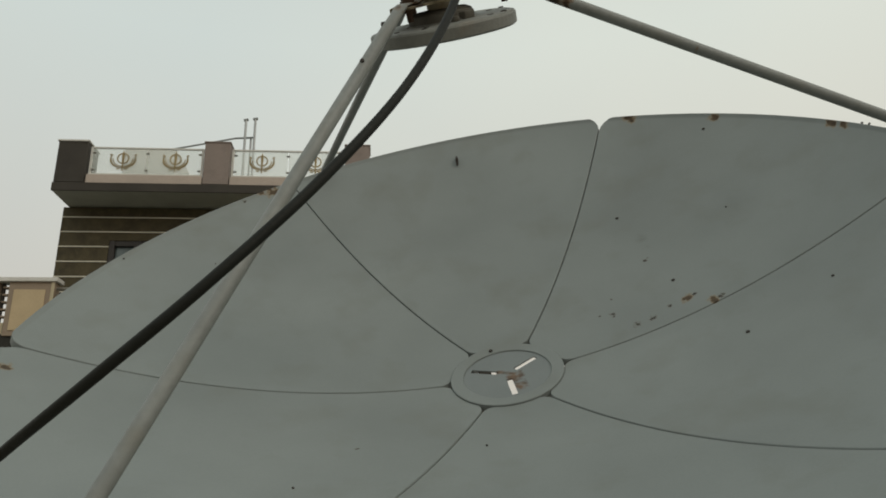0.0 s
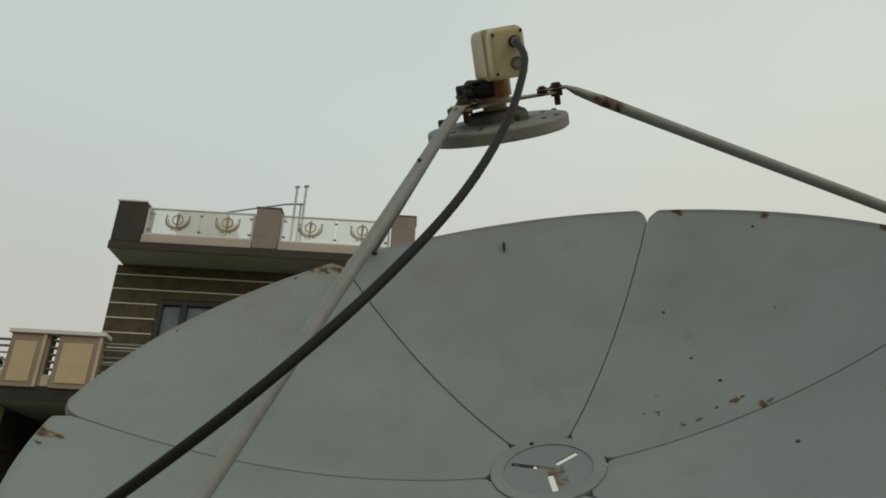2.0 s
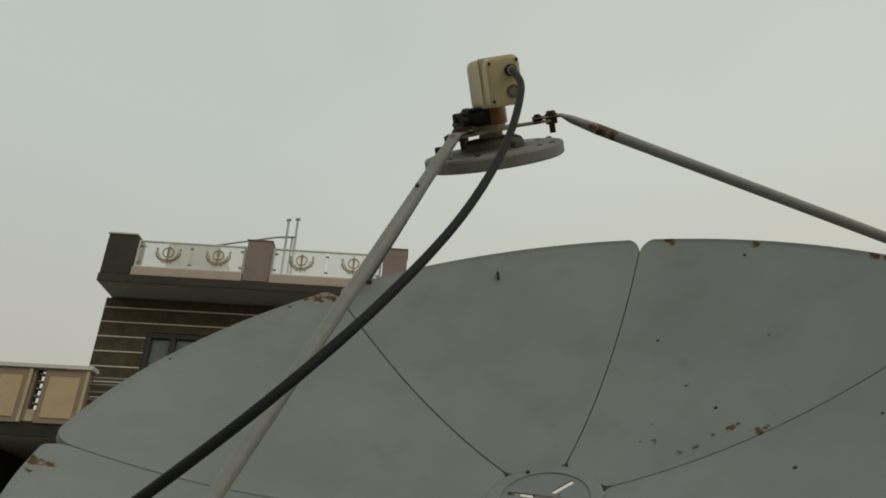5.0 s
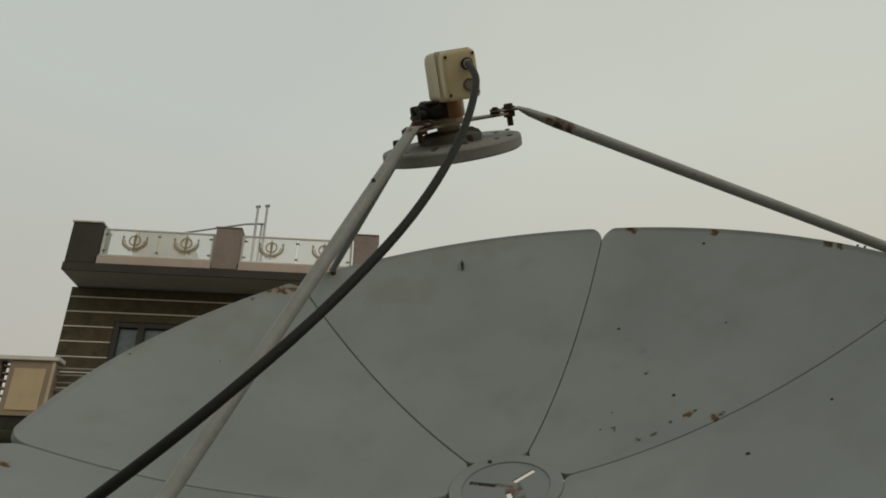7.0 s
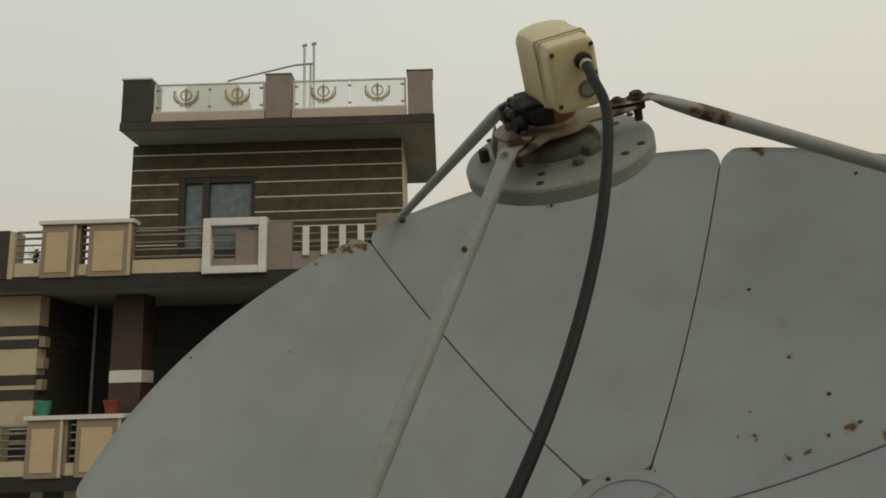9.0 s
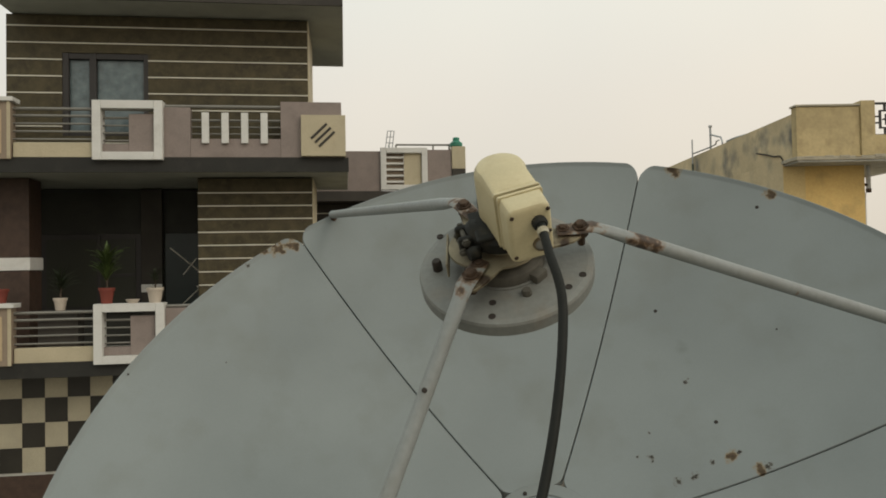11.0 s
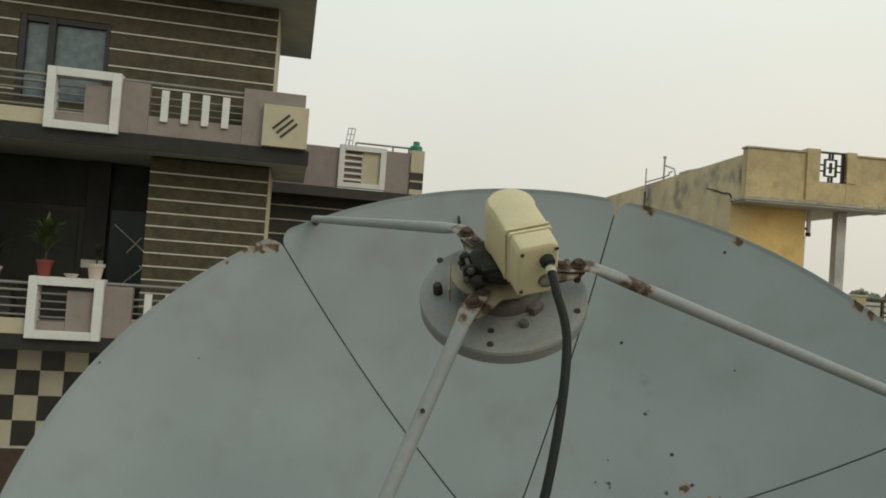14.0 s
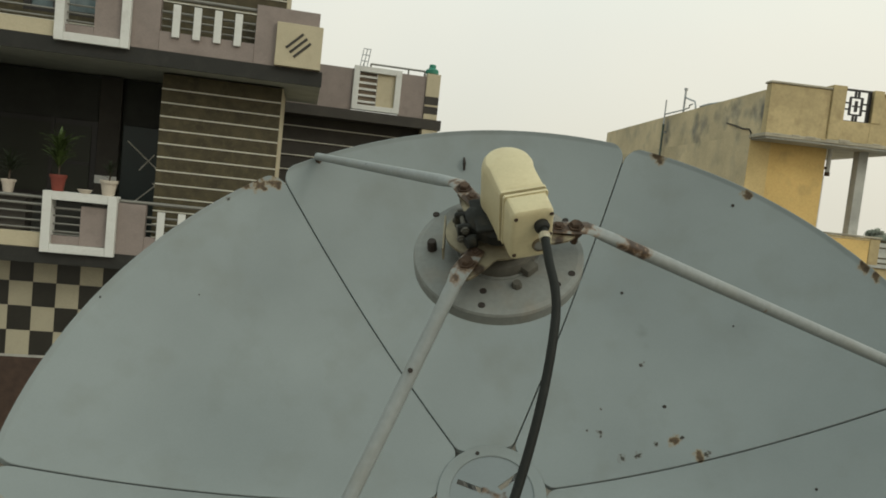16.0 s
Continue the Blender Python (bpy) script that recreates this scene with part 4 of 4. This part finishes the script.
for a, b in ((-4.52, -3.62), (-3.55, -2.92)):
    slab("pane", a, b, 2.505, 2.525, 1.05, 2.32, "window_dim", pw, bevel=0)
slab("window_bar", -3.62, -3.55, 2.49, 2.53, 0.95, 2.40, "frame", pw)
slab("window_bar", -3.55, -2.92, 2.49, 2.53, 1.60, 1.66, "frame", pw)
slab("wall_pier", -2.80, -2.42, 2.45, 2.598, 0.30, 3.27, "clad_dark", None, "dark strip of wall between window and door")
slab("pier_foot", -2.80, -2.42, 2.43, 2.448, 1.30, 1.45, "white")
dr = slab("porch_door", -2.38, -1.55, 2.53, 2.598, 0.31, 2.42, "door", None, "dark green porch door with pale slanting lines")
for (ua, za), (ub, zb) in (((-2.29, 2.14), (-1.68, 1.62)), ((-2.10, 1.02), (-1.62, 1.48)), ((-2.05, 1.62), (-1.80, 1.93)), ((-1.80, 1.40), (-1.62, 1.25))):
    bar(dr, "inlay", (ua, 2.525, za), (ub, 2.525, zb), 0.012, "strip", 6)
wing = slab("wing_wall", -6.9, -5.80, 0.50, 0.80, 0.30, 3.27, "cream", None, "cream wing wall with dark bands")
# flank reuses the porch plaster, recess shade in its colour
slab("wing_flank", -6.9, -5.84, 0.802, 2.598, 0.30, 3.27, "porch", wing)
for k in range(3):
    slab("flank_strip", -5.838, -5.82, 0.9, 2.5, 2.30 + 0.16 * k, 2.36 + 0.16 * k, "clad", wing)
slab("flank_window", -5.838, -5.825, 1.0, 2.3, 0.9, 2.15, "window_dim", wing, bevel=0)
for z0, z1 in ((2.58, 2.75), (2.36, 2.52), (1.75, 1.92), (1.50, 1.68), (0.86, 1.02), (0.55, 0.78)):
    slab("dark_band", -6.88, -5.79, 0.485, 0.81, z0, z1, "clad_dark", wing)
for k in range(4):
    slab("check_block", -5.798, -5.69, 0.52, 0.70, 1.30 + 0.36 * k, 1.48 + 0.36 * k, "taupe", wing)
for u in (-5.5, -5.15):
    bar(house, "porch_post", (u, 1.9, 0.3), (u, 1.9, 3.27), 0.035, "rail")
pail = lathe([(0, 0), (0.10, 0), (0.13, 0.24), (0.12, 0.24), (0.095, 0.02), (0, 0.02)], 16)
pail.transform(HOUSE @ Matrix.Translation((-5.42, 0.12, 1.24 - GZ)))
tagged(part("bucket", pail, M["green"], smooth=False), "small green plastic pot on the balcony coping", "pot")

# ground storey
slab("ground_wall", -6.9, 0.44, 0.82, 4.0, GZ, 0.085, "brick", None, "brown ground-floor wall")
tiles = slab("tile_backing", -5.9, 0.44, 0.808, 0.819, -1.62, 0.08, "cement", None, "checkerboard wall tiles")
for i in range(17):
    for j in range(4):
        u, z = -5.68 + 0.355 * i, 0.05 - 0.405 * (j + 1)
        if u + 0.35 < 0.44:
            slab("tile", u, u + 0.352, 0.796, 0.807, z, z + 0.402, "tile_light" if (i + j) % 2 else "tile_dark", tiles, bevel=0)


# pots and plants on the lower coping
def pot(u, w, z, r, h, mat, label):
    bm = lathe([(0, 0), (r * 0.68, 0), (r * 0.93, h * 0.8), (r * 1.05, h * 0.8), (r * 1.08, h), (r * 0.9, h), (r * 0.85, h * 0.85), (0, h * 0.85)], 20)
    bm.transform(HOUSE @ Matrix.Translation((u, w, z - GZ)))
    tagged(part("flower_pot", bm, M[mat]), label, "flower pot", "pots on the balcony")


def plant(u, w, z, h, n, seed, label, droop=0.5, mat="leaf", spread=1.2):
    rnd = random.Random(seed)
    root = empty("potted_plant", HOUSE @ Matrix.Translation((u, w, z - GZ)), label, "plant")
    part("stem", tube([(0, 0, -0.04), (0.01, 0, h * 0.3), (0.0, 0.01, h * 0.6)], [0.015, 0.012, 0.006], 6), M["bark"], root)
    for k in range(n):
        a, tilt, ln = rnd.uniform(0, math.tau), rnd.uniform(0.1, spread), h * rnd.uniform(0.4, 0.7)
        z0 = h * rnd.uniform(0.15, 0.6)
        bm = bmesh.new()
        rows = []
        for s in range(6):
            t = s / 5
            out = ln * t * math.sin(tilt)
            up = z0 + ln * t * math.cos(tilt) - droop * ln * t * t * 0.5
            wd = 0.024 * h * math.sin(math.pi * (0.12 + 0.86 * t))
            c = Vector((math.cos(a) * out, math.sin(a) * out, up))
            d = Vector((-math.sin(a), math.cos(a), 0)) * wd
            rows.append((bm.verts.new(c + d), bm.verts.new(c + Vector((0, 0, 0.006 * h))), bm.verts.new(c - d)))
        for p0, p1 in zip(rows, rows[1:]):
            bm.faces.new((p0[0], p0[1], p1[1], p1[0]))
            bm.faces.new((p0[1], p0[2], p1[2], p1[1]))
        part("leaf", bm, M[mat], root)


pot(-2.69, 0.03, 1.20, 0.115, 0.25, "red_pot", "red clay flower pot on the white coping")
pot(-1.96, 0.03, 1.20, 0.125, 0.24, "white_pot", "off-white flower pot on the white coping")
pot(-4.30, 0.10, 1.24, 0.13, 0.22, "red_pot", "red clay flower pot on the pier coping")
pot(-3.46, 0.25, 1.10, 0.10, 0.20, "white_pot", "pale flower pot behind the balcony rail")
plant(-2.69, 0.03, 1.41, 0.80, 110, 3, "leafy green palm in the red pot", 0.8, spread=0.75)
plant(-1.96, 0.03, 1.40, 0.42, 40, 4, "small dark plant in the off-white pot", mat="leaf_dark")
plant(-3.46, 0.25, 1.27, 0.55, 60, 6, "dark leafy plant behind the balcony rail", mat="leaf_dark")
slab("plant_stand", -3.75, -3.15, 0.12, 0.40, 0.30, 1.10, "clad_dark", None, "dark plant stand")
pot(-5.93, 0.48, 3.501, 0.11, 0.22, "red_pot", "clay flower pot behind the upper balcony rail")
plant(-5.93, 0.48, 3.69, 0.50, 70, 9, "dark drooping plant behind the upper balcony rail", 1.1, "leaf_dark")
bowl = lathe([(0, 0), (0.07, 0), (0.11, 0.06), (0.10, 0.06), (0.06, 0.015), (0, 0.015)], 16)
bowl.transform(HOUSE @ Matrix.Translation((-2.30, 0.03, 1.201 - GZ)))
tagged(part("bowl", bowl, M["white_pot"]), "small grey bowl on the white coping", "bowl")

# ---------------------------------------------------------------- neighbour behind the brown house
NEIGH = HOUSE @ Matrix.Translation((0, 6.0, 0))
house = empty("neighbour_house", NEIGH, "mauve neighbouring house with a white-framed parapet", "house")
slab("wall", -1.5, 4.1, 0.6, 6.0, GZ, 3.32, "clad_dark")
for k in range(7):
    slab("trim_strip", 0.3, 4.1, 0.56, 0.598, 0.9 + 0.36 * k, 0.925 + 0.36 * k, "strip")
slab("slab_edge", -1.6, 4.18, -0.05, 6.0, 3.325, 3.57, "clad_dark")
slab("parapet_wall", -1.5, 1.94, 0.0, 0.15, 3.572, 4.56, "mauve", None, "mauve parapet wall")
fr = slab("white_frame", 1.942, 2.08, -0.08, 0.16, 3.60, 4.64, "white", None, "white parapet frame with slats")
slab("frame_side", 2.96, 3.10, -0.08, 0.16, 3.60, 4.64, "white", fr)
slab("frame_top", 2.082, 2.958, -0.08, 0.16, 4.51, 4.64, "white", fr)
slab("frame_bottom", 2.082, 2.958, -0.08, 0.16, 3.60, 3.72, "white", fr)
slab("cream_panel", 2.52, 2.958, 0.0, 0.10, 3.722, 4.508, "cream", fr)
slab("slot_backing", 2.082, 2.518, 0.10, 0.14, 3.722, 4.508, "taupe", fr)
for k in range(5):
    slab("slat", 2.082, 2.518, 0.0, 0.08, 3.78 + 0.15 * k, 3.83 + 0.15 * k, "white", fr)
slab("parapet_wall", 3.102, 3.72, 0.0, 0.15, 3.572, 4.60, "mauve", None, "mauve parapet wall")
for z0, z1, m in ((3.572, 3.70, "cream"), (3.702, 3.88, "clad_dark"), (3.882, 3.925, "cream"), (3.927, 4.12, "clad_dark"), (4.122, 4.68, "cream")):
    slab("end_pier", 3.722, 4.06, -0.05, 0.4, z0, z1, m)
slab("end_pier", 3.722, 4.10, -0.03, 0.4, 2.2, 3.32, "cream")
hr = bar(house, "handrail", (2.35, 0.3, 4.77), (3.85, 0.3, 4.77), 0.025, "rail")
for u in (2.35, 3.29, 3.70):
    bar(hr, "post", (u, 0.3, 4.3), (u, 0.3, 4.77), 0.022, "rail")
pan = empty("panel_antenna", NEIGH @ Matrix.Translation((2.18, 0.4, 4.64 - GZ)), "small grey panel antenna on the neighbour's parapet", "antenna")
part("mast", tube([(0, 0, -1.0), (0, 0, 0.15)], 0.02, 8), M["galv"], pan)
for k in range(3):
    part("element", tube([(-0.09 + 0.085 * k, 0, 0.04), (-0.03 + 0.085 * k, 0, 0.50)], 0.012, 6), M["galv"], pan)
for k in range(4):
    part("cross_bar", tube([(-0.09 + 0.02 * k, 0, 0.045 + 0.15 * k), (0.085 + 0.02 * k, 0, 0.045 + 0.15 * k)], 0.011, 6), M["galv"], pan)
tub = lathe([(0, 0), (0.13, 0), (0.16, 0.03), (0.16, 0.11), (0.10, 0.15), (0.085, 0.165), (0.085, 0.235), (0.07, 0.25), (0, 0.25)], 16)
tub.transform(NEIGH @ Matrix.Translation((3.86, 0.15, 4.68 - GZ)))
tagged(part("green_tub", tub, M["green"]), "small green tub on the end pier", "tub")

# ---------------------------------------------------------------- yellow house
YEL = Matrix.Translation((2.85, 10.09, GZ)) @ Matrix.Rotation(radians(13.0), 4, "Z")
house = empty("yellow_house", YEL, "weathered yellow house with an overhanging roof room", "house")
slab("wall", 0.0, 1.24, 0.45, 0.931, GZ, 3.138, "yellow", None, "golden yellow painted wall")
slab("wall_strip", 0.002, 0.33, 0.444, 0.449, GZ, 3.137, "wall_strip", bevel=0)
slab("roof_slab", -0.03, 2.41, -0.04, 0.45, 3.14, 3.20, "ledge", None, "pale weathered slab edge", 0.012)
slab("slab_drip", 0.0, 2.38, -0.02, 0.44, 3.115, 3.139, "cement")
slab("roof_slab", 0.15, 2.41, 0.452, 2.4, 3.142, 3.20, "cement")
slab("side_parapet", 0.0, 0.14, 0.152, 8.6, 3.202, 3.85, "yellow_old", None, "yellow side parapet with blue-black stains", 0)
slab("side_wall", -0.002, 0.14, 0.452, 8.6, GZ, 3.201, "yellow_old", None, "beige stained side wall", 0)
slab("rear_wall", 0.142, 1.24, 0.933, 8.6, GZ, 3.14, "yellow")
# a rusty bar that sticks out along the side wall above the slab corner
part("loose_bar", tube(smooth_path([Vector((-0.02, w, z - GZ)) for w, z in ((0.36, 3.14), (0.40, 3.19), (0.50, 3.28), (0.72, 3.31), (0.95, 3.37), (1.32, 3.45))]), 0.012, 6), M["dark_hole"], house, "bent dark bar along the side wall")
fp = slab("front_parapet", 0.0, 0.932, 0.0, 0.15, 3.202, 3.93, "yellow_front", None, "faded yellow front parapet")
slab("pilaster", 0.934, 1.142, -0.03, 0.18, 3.202, 4.005, "yellow_front", fp)
slab("pilaster", 1.584, 1.74, -0.012, 0.165, 3.51, 3.995, "yellow_front", fp)
slab("parapet_foot", 1.144, 1.582, 0.0, 0.15, 3.202, 3.505, "yellow_front", fp)
slab("parapet_end", 1.584, 2.40, 0.0, 0.15, 3.202, 3.93, "yellow_front", fp)
slab("right_parapet", 2.25, 2.40, 0.152, 1.1, 3.202, 3.93, "yellow_front", fp)
slab("coping", -0.02, 0.932, -0.02, 0.17, 3.932, 3.962, "ledge", fp)
slab("coping", 1.742, 2.42, -0.02, 0.17, 3.932, 3.962, "yellow_front", fp)
rnd = random.Random(12)
for k in range(9):
    u = 0.10 + 0.25 * k + rnd.uniform(-0.04, 0.04)
    slab("chipped_edge", u, u + rnd.uniform(0.05, 0.2), -0.047, -0.03, 3.165 + rnd.uniform(0, 0.03), 3.2 + rnd.uniform(0, 0.02), rnd.choice(("ledge", "yellow_front")), fp, bevel=0.006)
gr = slab("grille", 1.144, 1.182, 0.05, 0.09, 3.507, 4.0, "frame", None, "dark fretwork grille")
for a, b, c, d in ((1.66, 1.70, 3.402, 3.93), (1.302, 1.658, 3.402, 3.43), (1.302, 1.658, 3.90, 3.93), (1.38, 1.40, 3.52, 3.81), (1.56, 1.58, 3.52, 3.81), (1.402, 1.558, 3.52, 3.54), (1.402, 1.558, 3.79, 3.81),
                   (1.302, 1.378, 3.60, 3.62), (1.302, 1.378, 3.70, 3.72), (1.582, 1.658, 3.60, 3.62), (1.582, 1.658, 3.70, 3.72), (1.45, 1.47, 3.432, 3.518), (1.50, 1.52, 3.432, 3.518), (1.45, 1.47, 3.812, 3.898), (1.50, 1.52, 3.812, 3.898), (1.47, 1.50, 3.58, 3.75), (1.43, 1.54, 3.655, 3.675)):
    slab("grille_bar", a - 0.118, b - 0.118, 0.05, 0.09, c + 0.092 - (c - 3.402) * 0.06, d + 0.092 - (d - 3.402) * 0.06, "frame", gr, bevel=0)
slab("column", 1.69, 1.84, 0.32, 0.47, 0.92, 3.113, "cement", None, "grey cement column under the overhang")
bar(house, "downpipe", (1.30, 0.46, 3.113), (1.30, 0.46, 2.76), 0.034, "cement")
bar(house, "pipe_end", (1.30, 0.46, 2.759), (1.30, 0.46, 2.70), 0.040, "rust")
bar(house, "thin_pipe", (1.27, 0.52, 2.70), (1.27, 0.52, 0.93), 0.022, "white")
slab("scupper", 1.245, 1.30, 0.44, 0.50, 2.80, 2.84, "rust")
# lower terrace with a fretwork railing
slab("lower_block", 1.242, 6.5, 0.30, 8.6, GZ, 0.88, "yellow", None, "yellow lower storey")
slab("lower_roof", 1.25, 6.5, 0.30, 8.6, 0.882, 0.92, "cement")
slab("lower_kerb", 1.95, 6.5, 0.20, 0.34, 0.922, 1.36, "yellow_front", None, "yellow terrace kerb")
slab("kerb_ledge", 1.95, 6.5, 0.16, 0.36, 1.362, 1.40, "cement")
tp = slab("terrace_parapet", 1.245, 1.978, 0.19, 0.31, 0.922, 1.765, "yellow", None, "golden yellow terrace parapet")
slab("parapet_coping", 1.245, 2.16, 0.165, 0.335, 1.805, 1.835, "ledge", tp)
slab("parapet_cap", 1.245, 1.978, 0.18, 0.32, 1.767, 1.803, "yellow_front", tp)
slab("end_post", 1.98, 2.14, 0.18, 0.36, 1.402, 1.80, "yellow_front")
slab("rear_parapet", 1.25, 6.5, 5.0, 5.15, 0.922, 1.73, "cement", None, "pale cement parapet at the back of the terrace")
fret = slab("fretwork_rail", 2.15, 6.5, 0.23, 0.29, 1.755, 1.79, "clad", None, "brown fretwork railing")
for z in (1.42, 1.50, 1.66):
    slab("rail_bar", 2.15, 6.5, 0.24, 0.28, z, z + 0.025, "clad", fret, bevel=0)
for k in range(8):
    u = 2.45 + 0.5 * k
    slab("fret_upright", u, u + 0.03, 0.235, 0.285, 1.42, 1.755, "clad", fret, bevel=0)
    slab("fret_upright", u + 0.14, u + 0.17, 0.235, 0.285, 1.42, 1.755, "clad", fret, bevel=0)
    slab("fret_square", u + 0.031, u + 0.139, 0.235, 0.285, 1.56, 1.60, "clad", fret, bevel=0)
rp = empty("roof_pipework", YEL @ Matrix.Translation((0.07, 4.0, 3.2 - GZ)), "bent water pipes on the yellow house roof", "pipes")
for pts, r in ((((-0.14, 0.2, -0.9), (-0.14, 0.2, 0.97)), 0.015), (((0.0, -0.43, 0), (0.0, -0.43, 1.10)), 0.021), (((0.0, -0.43, 0.96), (0.0, -0.95, 0.82), (0.0, -1.02, 0.72), (0.0, -1.02, 0.3)), 0.016), (((-0.14, 0.2, 0.68), (0.0, -0.43, 0.72), (0.0, -0.70, 0.73), (0.0, -0.72, 0.78), (0.0, -0.86, 0.78)), 0.014), (((0.0, -1.25, 0.69), (0.0, -1.6, 0.69), (0.02, -2.1, 0.665)), 0.022)):
    part("pipe", tube(pts, r, 8), M["galv"], rp, smooth=True)
part("pipe_cap", tube([(0.0, -0.43, 1.10), (0.0, -0.43, 1.14)], 0.034, 10), M["galv"], rp)
part("sleeve", tube([(-0.14, 0.2, -0.9), (-0.14, 0.2, 0.48)], 0.024, 8), material("weathered pipe lagging", (0.095, 0.115, 0.095), 0.8, var=0.3, fine=40, coarse=6), rp, "grey-green sleeve over the pipe", smooth=True)
part("wall_bracket", cube(-0.14, -0.071, 0.18, 0.22, 0.30, 0.34, 0), M["galv"], rp)


# ---------------------------------------------------------------- far trees
def tree(x, y, h, seed):
    rnd = random.Random(seed)
    root = empty("tree", Matrix.Translation((x, y, GZ)), "distant hazy green tree behind the rooftops", "tree", "trees on the skyline")
    trunk = tube([(0, 0, 0), (0.1, 0, h * 0.35), (0, 0.1, h * 0.65)], [0.035 * h, 0.026 * h, 0.012 * h], 8)
    for k in range(6):
        a = k * 1.05
        tube([(0, 0, h * 0.38), (math.cos(a) * h * 0.14, math.sin(a) * h * 0.14, h * 0.55), (math.cos(a) * h * 0.26, math.sin(a) * h * 0.26, h * 0.7)], [0.014 * h, 0.010 * h, 0.004 * h], 6, trunk)
    part("trunk", trunk, M["bark"], root)
    vs, fs = [], []
    centres = [(rnd.uniform(-0.3, 0.3) * h, rnd.uniform(-0.3, 0.3) * h, rnd.uniform(0.52, 0.9) * h, rnd.uniform(0.08, 0.15) * h) for _ in range(34)]
    for cx, cy, cz, cr in centres:
        for _ in range(260):
            d = Vector((rnd.gauss(0, 1), rnd.gauss(0, 1), rnd.gauss(0, 0.8))).normalized() * cr * rnd.uniform(0.5, 1.05)
            c = Vector((cx, cy, cz)) + d
            u = Vector((rnd.gauss(0, 1), rnd.gauss(0, 1), rnd.gauss(0, 1))).normalized() * 0.028 * h
            v = u.orthogonal().normalized() * 0.018 * h
            i = len(vs)
            vs += [c - u, c + v, c + u, c - v]
            fs.append((i, i + 1, i + 2, i + 3))
    me = bpy.data.meshes.new("crown")
    me.from_pydata(vs, [], fs)
    me.materials.append(M["far_leaf"])
    crown = new("crown", me)
    crown.parent = root


for x, y, h, s in ((26.4, 62, 6.0, 1), (29.2, 62, 5.8, 2), (34.5, 64, 5.2, 3), (39, 66, 5.0, 4)):
    tree(x, y, h, s)
